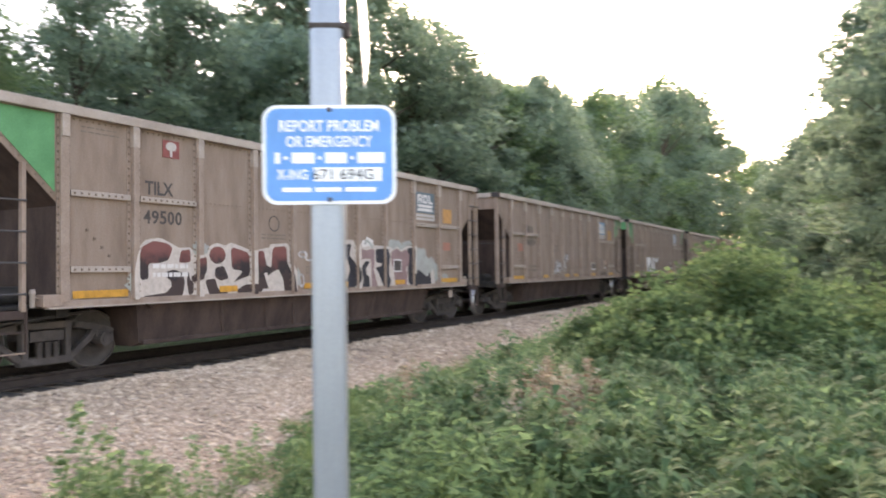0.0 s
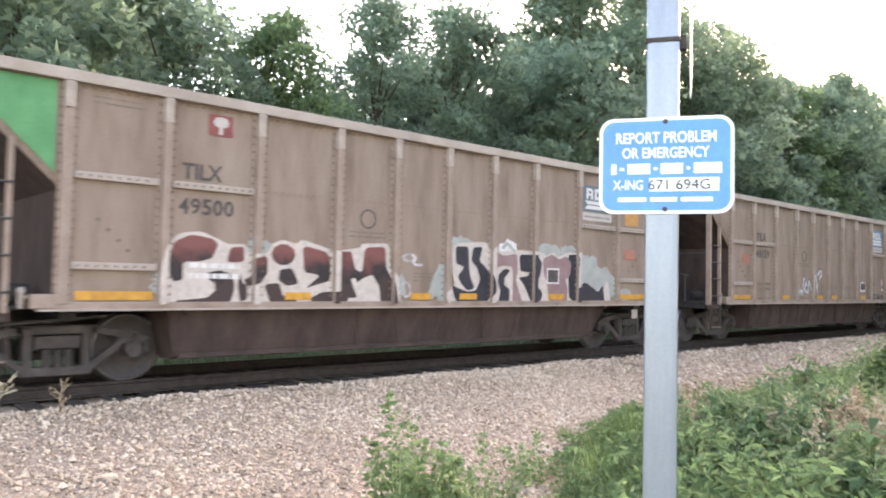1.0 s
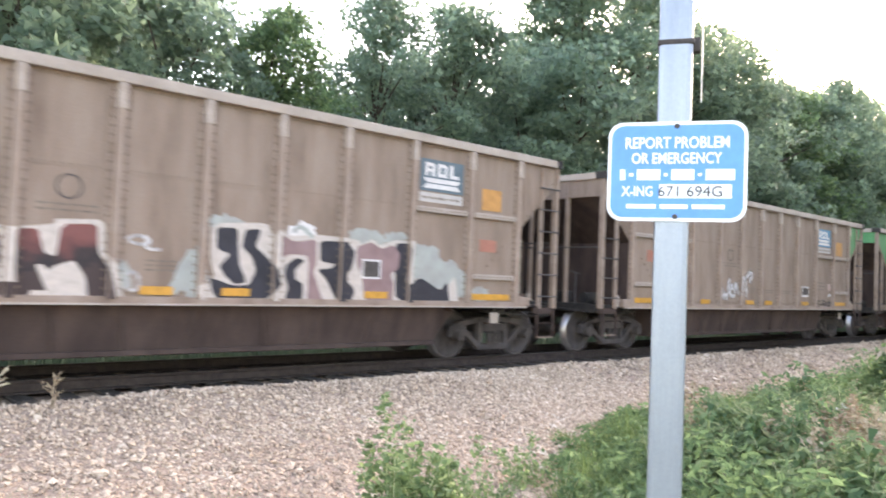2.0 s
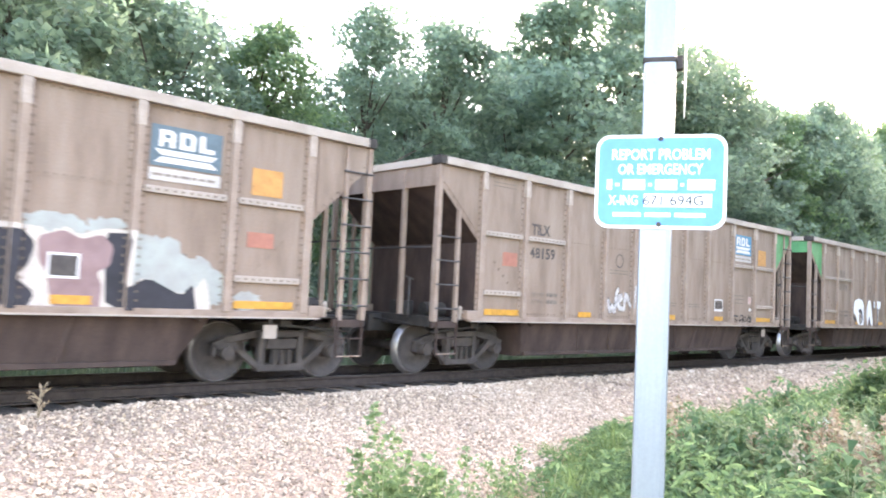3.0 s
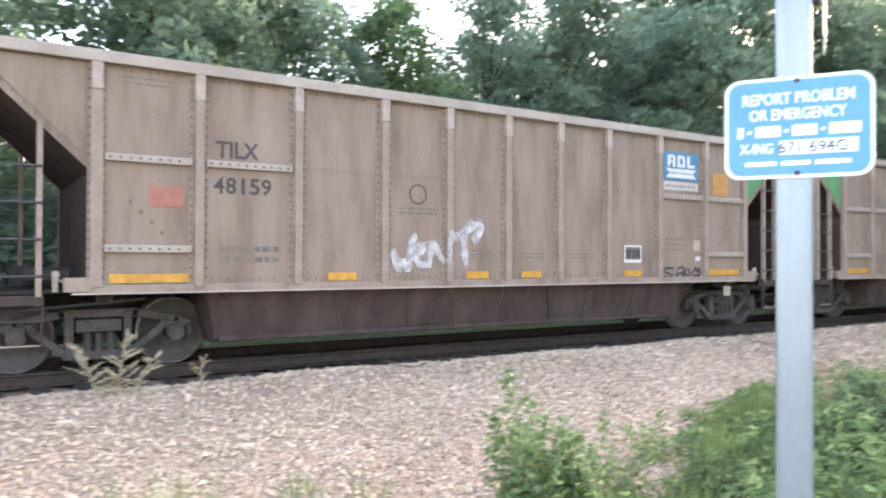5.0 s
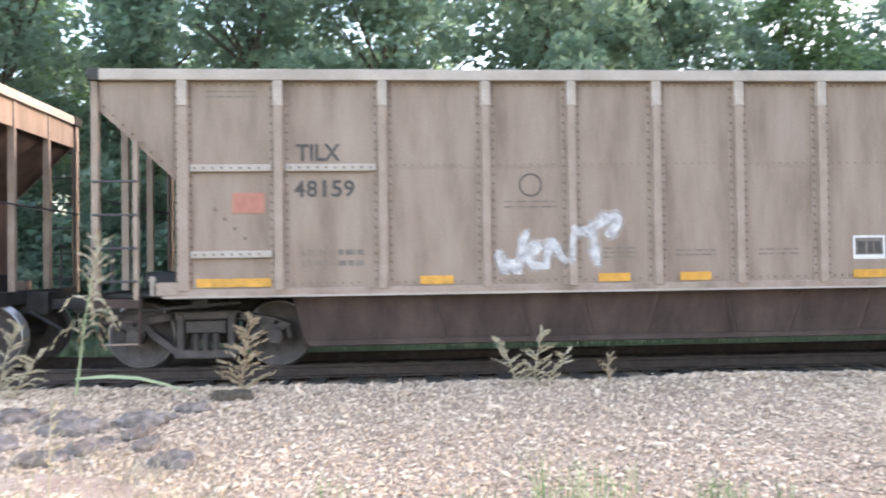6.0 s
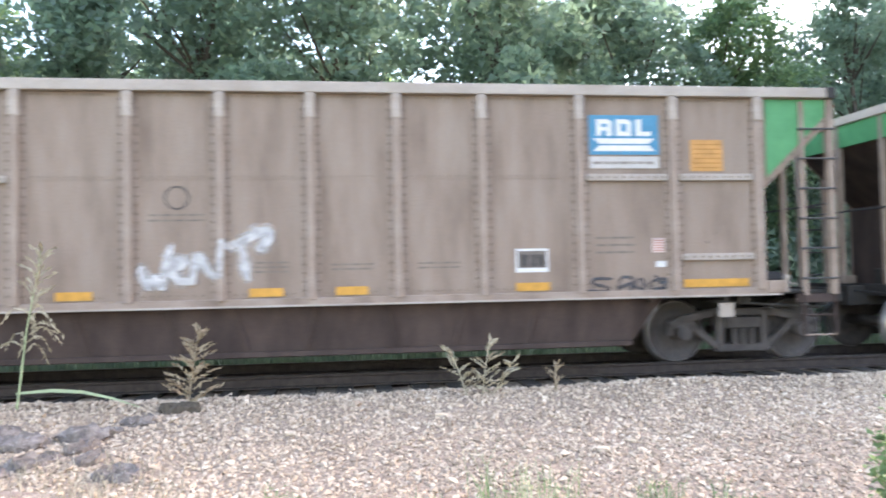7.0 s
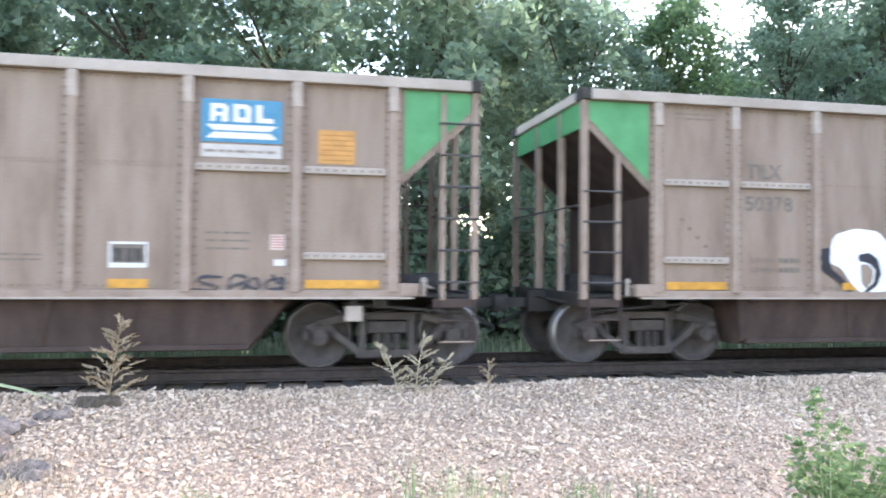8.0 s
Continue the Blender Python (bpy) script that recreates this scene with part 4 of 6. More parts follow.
# first car: red square with a white tree shape, two large pieces, decals at the trailing end
plate("red_decal", car_a, 2.94, 3.29, 3.39, 3.68, plain("dull_red_decal", (0.24, 0.062, 0.053), amount=0.25), "dull red square decal", y=0.010)
part("tree_emblem", prism([(3.09, 3.41), (3.14, 3.41), (3.14, 3.51), (3.20, 3.52), (3.23, 3.58), (3.20, 3.64), (3.12, 3.66), (3.04, 3.64), (3.00, 3.58), (3.03, 3.52), (3.09, 3.51)], 0.003), DIMWHITE, car_a, "dusty white tree-shaped emblem", at=pose(0, -HALF - 0.013, 0))
for x, z, rx, rz, m, sd in ((2.45, 1.3, 0.22, 0.25, AQUA, 1), (3.75, 1.85, 0.22, 0.16, AQUA, 2), (6.25, 1.35, 0.2, 0.25, AQUA, 3), (7.25, 1.4, 0.2, 0.36, AQUA, 6), (7.7, 2.1, 0.3, 0.16, AQUA, 7), (8.9, 2.05, 0.3, 0.2, OFFWHITE, 8), (9.95, 2.08, 0.3, 0.17, AQUA, 9), (10.6, 2.08, 0.2, 0.14, AQUA, 11), (11.4, 1.68, 0.38, 0.36, AQUA, 12), (11.95, 1.55, 0.2, 0.3, AQUA, 13)):
    blob("spray_cloud", car_a, x, z, rx, rz, m, sd, 0.0135 + 0.0003 * (sd % 9))
for o in (BASE1, BASE2):
    sprayed("graffiti_outline", car_a, o, SPRAYWHITE, 1, 1, "pale pinkish white graffiti outline")
sprayed("spray_cloud", car_a, CLOUD, AQUA, 2, 1, "pale aqua spray cloud")
for layer, o in enumerate(PIECE1):
    sprayed("graffiti_letter", car_a, o, MAROON, 3 + layer % 3, 2 if layer == 6 else 1, "maroon and black graffiti letter")
sprayed("graffiti_glint", car_a, [(5.33, 1.46), (5.43, 1.47), (5.54, 1.19), (5.47, 1.15)], SPRAYWHITE, 6, 1)
for layer, (m, o) in enumerate(PIECE2):
    sprayed("graffiti_letter", car_a, o, m, 3 + layer % 3, 1, "dusty rose graffiti letter" if m is PINK else "black graffiti letter")
for o in ([(6.37, 1.84), (6.48, 1.89), (6.62, 1.86), (6.60, 1.71), (6.77, 1.72)], [(6.40, 1.80), (6.54, 1.76), (6.68, 1.81), (6.58, 1.88)], [(6.38, 1.38), (6.49, 1.44), (6.56, 1.22), (6.42, 1.16), (6.40, 1.32)]):
    stroke("small_tag", car_a, o, 0.045, TAGWHITE, 0.020, "thin white tag")
for o, w in (([(7.0, 1.2), (7.12, 1.5), (7.3, 1.62)], 0.16), ([(8.75, 2.10), (8.85, 2.2), (9.05, 2.05)], 0.07), ([(10.0, 2.08), (10.2, 2.17), (10.36, 2.06)], 0.16), ([(10.66, 2.12), (10.74, 2.22), (10.86, 2.14)], 0.08)):
    stroke("spray_cloud", car_a, o, w, AQUA, 0.0215 if w > 0.1 else 0.0225, "pale aqua spray cloud")
bars("load_figure", car_a, 2.72, 3.45, (1.42, 1.56), 0.07, OFFWHITE, 91, y=0.0300)
for x0, x1, z0, z1 in ((10.00, 10.37, 1.44, 1.47), (10.00, 10.37, 1.72, 1.75), (10.00, 10.03, 1.44, 1.75), (10.34, 10.37, 1.44, 1.75)):
    plate("stencil_frame", car_a, x0, x1, z0, z1, OFFWHITE, y=0.0262)
plate("stencil_field", car_a, 10.03, 10.34, 1.47, 1.72, STENCIL, y=0.0255)
for x0, x1, z in ((4.18, 4.62, 0), (7.66, 8.08, 0), (10.06, 10.53, 0), (6.55, 6.98, 0)):
    plate("reflective_strip", car_a, x0, x1, 1.13, 1.24, YELLOW, y=0.030)
plate("orange_decal", car_a, 12.62, 13.12, 2.77, 3.16, ORANGE, "faded orange square decal", y=0.010)
plate("red_decal", car_a, 12.60, 13.02, 2.01, 2.23, RED, "faded red decal", y=0.010)
blob("spray_cloud", car_a, 12.1, 1.4, 0.25, 0.25, AQUA, 41, 0.0138)
blob("spray_cloud", car_a, 12.65, 1.25, 0.22, 0.14, AQUA, 42, 0.0132)

# second car
plate("red_decal", car_b, 1.77, 2.18, 2.08, 2.34, RED, "faded red decal", y=0.010)
plate("orange_decal", car_b, 12.59, 13.07, 2.75, 3.19, ORANGE, "orange square decal", y=0.010)
for k in range(6):
    plate("decal_line", car_b, 12.63, 13.03, 2.79 + 0.065 * k, 2.805 + 0.065 * k, plain("decal_brown", (0.35, 0.16, 0.03)), y=0.013)
for o, w in (([(5.22, 1.52), (5.28, 1.27), (5.32, 1.27), (5.37, 1.46), (5.43, 1.27), (5.47, 1.27), (5.53, 1.50)], 0.125), ([(5.53, 1.44), (5.52, 1.63), (5.59, 1.79)], 0.11), ([(5.58, 1.50), (5.75, 1.56), (5.72, 1.66), (5.60, 1.58), (5.62, 1.36), (5.81, 1.34)], 0.135), ([(5.84, 1.34), (5.89, 1.67), (5.95, 1.68), (6.07, 1.41), (6.12, 1.42)], 0.125), ([(6.45, 1.84), (6.50, 1.61), (6.52, 1.38)], 0.135), ([(6.29, 1.79), (6.44, 1.84), (6.70, 1.95)], 0.13), ([(6.64, 1.98), (6.83, 1.98), (6.82, 1.88), (6.69, 1.76)], 0.15)):
    stroke("tag_overspray", car_b, o, w * 1.35, MIST, 0.0275, "", 1)
    stroke("scrawled_tag", car_b, o, w * 0.72, TAGWHITE, 0.030, "white scrawled letter", 1)
stroke("scrawled_tag", car_b, [(6.175, 1.40), (6.185, 1.6), (6.22, 1.84)], 0.085, TAGWHITE, 0.0875)
for o in ([(11.40, 1.27), (11.17, 1.28), (11.10, 1.21), (11.38, 1.15), (11.32, 1.09), (11.05, 1.11)], [(11.50, 1.09), (11.52, 1.30), (11.71, 1.28), (11.72, 1.21), (11.51, 1.15)], [(11.66, 1.10), (11.82, 1.31), (11.89, 1.10), (11.71, 1.16)], [(12.13, 1.26), (11.95, 1.22), (11.96, 1.11), (12.17, 1.13)], [(12.04, 1.29), (12.12, 1.17), (12.19, 1.31), (12.14, 1.09)]):
    stroke("dark_tag", car_b, o, 0.042, TAGGREY, 0.0145, "dark scribbled tag", 1)
for k in range(5):
    plate("placard_line", car_b, 12.02, 12.16, 1.645 + 0.034 * k, 1.657 + 0.034 * k, RED, y=0.013)
plate("placard", car_b, 12.0, 12.18, 1.62, 1.82, plain("pale_pink_placard", (0.52, 0.38, 0.34)), "pale pink placard", y=0.010)

# third car: white block letters with black shading
sprayed("graffiti_shadow", car_c, [(3.74, 1.62), (3.80, 1.74), (3.98, 1.77), (3.98, 1.46), (4.20, 1.30), (4.38, 1.06), (4.62, 1.07), (4.30, 1.08), (4.06, 1.28), (3.82, 1.42)], NAVY, 1, 1, "black graffiti shading")
sprayed("graffiti_letter", car_c, [(3.99, 1.84), (4.08, 1.97), (4.42, 2.06), (4.80, 2.02), (5.02, 1.80), (5.06, 1.45), (4.98, 1.16), (4.86, 1.07), (4.52, 1.07), (4.34, 1.22), (4.16, 1.46), (3.96, 1.53)], WHITEPAINT, 3, 1, "white graffiti letter")
sprayed("graffiti_counter", car_c, [(4.44, 1.66), (4.64, 1.70), (4.80, 1.60), (4.86, 1.38), (4.78, 1.20), (4.62, 1.09), (4.54, 1.11), (4.72, 1.24), (4.75, 1.44), (4.62, 1.54), (4.46, 1.56)], NAVY, 4, 1, "black graffiti shading")
sprayed("graffiti_counter", car_c, [(4.48, 1.52), (4.62, 1.52), (4.72, 1.43), (4.70, 1.26), (4.58, 1.14), (4.50, 1.24)], TAN, 4, 1)
for o, x in (([(0.0, 0.0), (0.3, 1.0), (0.68, 1.0), (1.0, 0.0), (0.7, 0.0), (0.5, 0.4), (0.3, 0.0)], 5.15), ([(0.0, 1.0), (1.0, 1.0), (0.9, 0.7), (0.65, 0.7), (0.6, 0.0), (0.3, 0.0), (0.35, 0.7), (0.0, 0.7)], 6.0)):
    sprayed("graffiti_shadow", car_c, [(x - 0.09 + u * 0.8, 1.07 + v * 0.92) for u, v in o], NAVY, 1, 1, "black graffiti shading")
    sprayed("graffiti_letter", car_c, [(x + u * 0.8, 1.10 + v * 0.92) for u, v in o], WHITEPAINT, 3, 1, "white graffiti letter")

# fourth car: faint pale tag
for ch, x in (("A", 8.3), ("H", 8.75), ("N", 9.2)):
    words("scrawled_tag", ch, 0.4, 0.5, SPRAYWHITE, car_d, x, -HALF - 0.02, 1.6, "faint pale tag", turn=-6, fat=0.02)


# ---- ground, ballast and track ----
def ground_z(y):
    return np.interp(y, [-400, -10, 1, 4, 5, 7, 8.5, 9.4, 9.9, 10.3, 12.8, 13.2, 16, 22, 400], [-0.3, -0.3, -0.3, -0.5, -0.55, -0.47, -0.31, -0.20, -0.18, -0.22, -0.24, -0.22, -0.7, -0.6, 0.5])


def verge(x):
    """Where the gravel ends and the weeds begin, as y for each x."""
    return np.interp(x, [-30, -4, 0, 3.2, 4.6, 5.8, 7.6, 9.5, 12, 20, 30, 45, 70], [6.0, 6.2, 4.4, 3.9, 4.3, 4.6, 6.0, 6.6, 6.4, 6.9, 8.0, 8.9, 9.2])


rng = np.random.default_rng(7)


def grid_mesh(name, xs, ys, zf, mat):
    v, f = [], []
    for x in xs:
        for y in ys:
            v.append((x, y, zf(x, y)))
    n = len(ys)
    for i in range(len(xs) - 1):
        for j in range(n - 1):
            f.append((i * n + j, (i + 1) * n + j, (i + 1) * n + j + 1, i * n + j + 1))
    return soup(name, v, f, mat)


def bumpy(x, y, base, amp, s):
    return base + amp * noise.noise(Vector((x * s, y * s, 3.1)))


def heap(x, y):
    """Low heaps of stone tipped along the shoulder by the rail."""
    return 0.11 * max(0.0, noise.noise(Vector((x * 0.55, 0.3, 6.0)))) * math.exp(-((y - 9.55) / 0.55) ** 2)


xs = [-500, -200, -80] + [x * 1.0 for x in range(-40, 90, 2)] + [120, 200, 500]
ys = [-500, -200, -60, -30, -20, -12, -8, -5, -3, -1, 0, 1, 2, 3, 4, 5, 6, 7, 8, 9, 10, 12, 14, 16, 18, 20, 24, 30, 45, 80, 200, 500]
ground = new("ground", grid_mesh("ground", xs, ys, lambda x, y: bumpy(x, y, float(ground_z(y)) - 0.06, 0.04, 0.4), SOIL))
tagged(ground, "weedy brown and green soil beside the track", "ground", kind="structure")

bx = np.concatenate([np.arange(-30, -7, 1.0), np.arange(-7, 20, 0.25), np.arange(20, 160, 2.0)])
bv, bf = [], []
U = np.linspace(0, 1, 40)
for x in bx:
    e = float(verge(x)) + 0.25 * noise.noise(Vector((x * 0.7, 0, 0)))
    for u in U:
        y = e + (13.6 - e) * u
        bv.append((x, y, heap(x, y) + bumpy(x, y, float(ground_z(y)), 0.03, 1.6) + 0.012 * noise.noise(Vector((x * 9, y * 9, 0))) - (0.09 if u in (0, 1) else 0)))
nu = len(U)
for i in range(len(bx) - 1):
    for j in range(nu - 1):
        bf.append((i * nu + j, (i + 1) * nu + j, (i + 1) * nu + j + 1, i * nu + j + 1))
ballast = new("ballast", soup("ballast", bv, bf, BED))
tagged(ballast, "pale pinkish crushed-stone ballast bed", "gravel", kind="structure")


def stones(n, x0, x1, size, seed, ylo=None):
    """Crushed stones strewn over the bed: jittered octahedra, cut flat and turned at random."""
    r = np.random.default_rng(seed)
    x = r.uniform(x0, x1, n)
    lo = verge(x) - 0.35 if ylo is None else np.full(n, ylo)
    y = lo + (10.38 - lo) * r.uniform(0, 1, n)
    s = size * r.lognormal(0, 0.35, n)
    z = np.array([heap(a, b) + bumpy(a, b, float(ground_z(b)), 0.03, 1.6) for a, b in zip(x, y)]) + s * 0.18
    base = np.array([(1, 0, 0), (-1, 0, 0), (0, 1, 0), (0, -1, 0), (0, 0, 0.75), (0, 0, -0.75)], float)
    faces = np.array([(0, 2, 4), (2, 1, 4), (1, 3, 4), (3, 0, 4), (2, 0, 5), (1, 2, 5), (3, 1, 5), (0, 3, 5)])
    v = base[None] * (1 + r.uniform(-0.35, 0.35, (n, 6, 1))) * r.uniform(0.65, 1.25, (n, 1, 3)) * 0.6
    a, b, c = r.uniform(0, 6.28, (3, n))
    ca, sa = np.cos(a), np.sin(a)
    v = np.stack([v[..., 0] * ca[:, None] - v[..., 1] * sa[:, None], v[..., 0] * sa[:, None] + v[..., 1] * ca[:, None], v[..., 2]], -1)
    tb = r.uniform(-0.7, 0.7, n)
    cb, sbb = np.cos(tb), np.sin(tb)
    v = np.stack([v[..., 0] * cb[:, None] + v[..., 2] * sbb[:, None], v[..., 1], -v[..., 0] * sbb[:, None] + v[..., 2] * cb[:, None]], -1)
    v = v * s[:, None, None] + np.stack([x, y, z], -1)[:, None]
    f = faces[None] + 6 * np.arange(n)[:, None, None]
    return v.reshape(-1, 3), f.reshape(-1, 3)


for n, x0, x1, size, seed in ((72000, -7.5, 12.0, 0.0325, 1), (11000, 12.0, 30.0, 0.052, 2), (6000, 30.0, 70.0, 0.09, 3)):
    v, f = stones(n, x0, x1, size, seed)
    tagged(new("ballast_stones", soup("ballast_stones", v, f, STONE)), "crushed pinkish grey and white ballast stones", "gravel", kind="stuff")


def stone_mesh(seed):
    r = random.Random(seed)
    bm = bmesh.new()
    bmesh.ops.create_icosphere(bm, subdivisions=1, radius=1)
    for v in bm.verts:
        v.co *= r.uniform(0.7, 1.15)
        v.co.z *= 0.65
    return to_mesh("stone", bm, STONE)


STONES = [stone_mesh(k) for k in range(6)]
srnd = random.Random(4)
for k in range(280):
    x, y = srnd.uniform(-5.5, 8.0), srnd.uniform(5.9, 10.1)
    if y < float(verge(x)):
        continue
    s = srnd.uniform(0.022, 0.042)
    o = part("stone", STONES[k % 6], STONE, ballast, at=pose(x, y, float(ground_z(y)) + heap(x, y) + 0.02, 0, 0, srnd.uniform(0, 360)) @ Matrix.Diagonal((s * srnd.uniform(0.8, 1.4), s, s, 1)))
for x, y, s in ((1.07, 8.70, 0.075), (2.53, 7.35, 0.07), (-0.63, 8.3, 0.06)):
    part("stone", STONES[2], STONE, ballast, at=pose(x, y, float(ground_z(y)) + 0.03) @ Matrix.Diagonal((s * 1.4, s, s, 1)))

track = new("railway_track")
tagged(track, "rusty steel rails on dark wooden ties", "railway track", kind="structure")
PROFILE = [(-0.07, -0.175), (0.07, -0.175), (0.07, -0.160), (0.014, -0.145), (0.010, -0.05), (0.036, -0.035), (0.036, -0.006), (0.028, 0.0), (-0.028, 0.0), (-0.036, -0.006), (-0.036, -0.035), (-0.010, -0.05), (-0.014, -0.145), (-0.07, -0.160)]
for s in (-1, 1):
    bm = bmesh.new()
    ends = [[bm.verts.new((x, YC + s * 0.753 + y, z)) for y, z in PROFILE] for x in (-60, 170)]
    for i in range(len(PROFILE)):
        j = (i + 1) % len(PROFILE)
        bm.faces.new((ends[0][i], ends[0][j], ends[1][j], ends[1][i]))
    bm.faces.new(ends[0][::-1])
    bm.faces.new(ends[1])
    bmesh.ops.recalc_face_normals(bm, faces=bm.faces)
    me = to_mesh("rail", bm, RUST)
    me.materials.append(RAILTOP)
    for p in me.polygons:
        if p.normal.z > 0.9 and p.center.z > -0.003:
            p.material_index = 1
    part("rail", me, RUST, track, "rusty rail with a polished head")
TIES = to_mesh("tie", boxes((-0.115, 0.115, -1.3, 1.3, -0.36, -0.178, 0.012)), TIE)
for k in range(96):
    part("tie", TIES, TIE, track, at=pose(-12 + 0.52 * k, YC + srnd.uniform(-0.06, 0.06), 0, 0, 0, srnd.uniform(-1.5, 1.5)))
bm = bmesh.new()
for k in range(230):
    x = 38.5 + 0.52 * k
    add_box(bm, x - 0.115, x + 0.115, YC - 1.3, YC + 1.3, -0.36, -0.178)
tagged(part("far_ties", bm, TIE, track), kind="stuff")

# broken slabs of old asphalt and a bare patch of reddish dirt at the edge of the gravel
def slab(x, y, w, d, h, turn, seed, mat=SLAB):
    """A rough layered lump of broken asphalt."""
    bm = bmesh.new()
    bmesh.ops.create_icosphere(bm, subdivisions=3, radius=1)
    for v in bm.verts:
        q = 1 + 0.34 * noise.noise(v.co * 1.5 + Vector((seed * 3.7, 0, 0))) + 0.16 * noise.noise(v.co * 4.0 + Vector((0, seed * 1.9, 0)))
        z = max(-0.6, min(0.75, v.co.z * 1.5)) + 0.35 * noise.noise(v.co * 3.0 + Vector((0, 0, seed))) + 0.75 * noise.noise(v.co * 7.0 + Vector((0, 0, seed)))
        v.co = Vector((v.co.x * q * w * 0.5, v.co.y * q * d * 0.48, (math.floor(z * 3.2) / 3.2 * 0.5 + z * 0.5) * h))
    ob = new("asphalt_slab", to_mesh("asphalt_slab", bm, mat))
    ob.matrix_world = pose(x, y, float(ground_z(y)) + 0.015, random.Random(seed).uniform(-7, 7), random.Random(seed + 1).uniform(-7, 7), turn)
    return tagged(ob, "broken grey lump of old asphalt lying in gravel", "rubble", "broken asphalt lumps")


for k, (x, y, w, d, h, turn) in enumerate(((-2.75, 8.55, 0.65, 0.42, 0.10, 12), (-3.45, 8.35, 0.75, 0.5, 0.09, -8), (-4.3, 8.75, 0.7, 0.45, 0.11, 20), (-3.0, 7.75, 0.6, 0.42, 0.08, 40), (-4.0, 7.9, 0.55, 0.4, 0.08, 5), (-2.1, 7.3, 0.5, 0.36, 0.08, -15), (-4.9, 8.2, 0.7, 0.5, 0.1, 0), (-2.35, 8.95, 0.4, 0.25, 0.07, 10), (-2.7, 8.15, 0.45, 0.3, 0.09, 70), (-3.7, 8.65, 0.5, 0.3, 0.10, 30), (-3.35, 7.45, 0.5, 0.32, 0.08, 15), (-2.5, 7.75, 0.35, 0.26, 0.08, 50), (-4.5, 7.45, 0.5, 0.35, 0.09, 25))):
    slab(x, y, w * 0.92, d * 0.9, h * 1.1, turn, 100 + k)
tagged(slab(-2.0, 9.36, 0.55, 0.22, 0.09, 4, 140, BARK), "dark brown clod of soil at a grass clump's foot", "soil", "")
bm = bmesh.new()
n = 30
cv = bm.verts.new((-3.7, 6.6, float(ground_z(6.6)) + 0.03))
ring = []
for k in range(n):
    a = 2 * math.pi * k / n
    x, y = -3.7 + 1.5 * math.cos(a) * random.uniform(0.85, 1.1), 6.6 + 0.55 * math.sin(a) * random.uniform(0.85, 1.1)
    ring.append(bm.verts.new((x, y, float(ground_z(y)) + 0.015)))
for k in range(n):
    bm.faces.new((cv, ring[k], ring[(k + 1) % n]))
tagged(new("bare_dirt", to_mesh("bare_dirt", bm, DIRT)), "bare patch of reddish dirt among the gravel", "dirt", kind="structure")


# ---- plants ----
def leaf_cards(c, size, r, up=0.35, slim=0.55, axis=None, simple=False):
    """Folded pointed leaves at the places c, facing all ways but mostly upwards."""
    n = len(c)
    d = r.normal(size=(n, 3))
    d[:, 2] *= 0.6
    if axis is not None:
        d = d * 0.45 + axis
    d /= np.linalg.norm(d, axis=1)[:, None]
    nrm = r.normal(size=(n, 3)) + np.array([0, 0, up * 2])
    side = np.cross(d, nrm)
    side /= np.linalg.norm(side, axis=1)[:, None] + 1e-9
    nn = np.cross(side, d)
    s = size * r.uniform(0.6, 1.35, n)
    s = s[:, None]
    a = c - d * s * 0.5
    b = c + d * s * 0.5
    l = c + side * s * slim * 0.5 - nn * s * 0.08
    q = c - side * s * slim * 0.5 - nn * s * 0.08
    if simple:
        # far leaves: one small pointed triangle each
        m = c + d * s * 0.1
        v = np.stack([a, b, m + side * s * slim], 1).reshape(-1, 3)
        return v, 3 * np.arange(n)[:, None] + np.array([[0, 1, 2]])
    v = np.stack([a, l, b, q], 1).reshape(-1, 3)
    k = 4 * np.arange(n)[:, None]
    f = np.concatenate([k + np.array([[0, 1, 2]]), k + np.array([[0, 2, 3]])], 0)
    return v, f


def blades(c, h, r, width=0.012, bend=0.45):
    """Grass blades rising from the places c, in two bent pieces."""
    n = len(c)
    a = r.uniform(0, 6.283, n)
    d = np.stack([np.cos(a), np.sin(a), 0 * a], 1)
    sd = np.stack([-np.sin(a), np.cos(a), 0 * a], 1) * width
    hh = (h * r.uniform(0.5, 1.3, n))[:, None]
    bn = (bend * r.uniform(0.2, 1.3, n))[:, None] * hh
    up = np.array([[0, 0, 1.0]])
    m = c + up * hh * 0.6 + d * bn * 0.35
    t = c + up * hh * 0.92 + d * bn
    v = np.stack([c - sd / 2, c + sd / 2, m - sd / 2.6, m + sd / 2.6, t], 1).reshape(-1, 3)
    k = 5 * np.arange(n)[:, None]
    f3 = np.concatenate([k + np.array([[0, 1, 3]]), k + np.array([[0, 3, 2]]), k + np.array([[2, 3, 4]])], 0)
    return v, f3


def crown_points(r, clumps, per):
    """Leaf places on the shells of many uneven clumps (x, y, z, rx, rz)."""
    out = []
    for x, y, z, rx, rz in clumps:
        d = r.normal(size=(per, 3))
        d /= np.linalg.norm(d, axis=1)[:, None]
        rad = r.uniform(0.25, 1.0, per) ** 0.5
        rad *= 1 + 0.35 * np.sin(d[:, 0] * 5 + x * 3) * np.cos(d[:, 2] * 4 + y)
        out.append(np.array([x, y, z]) + d * rad[:, None] * np.array([rx, rx, rz]))
    return np.concatenate(out)


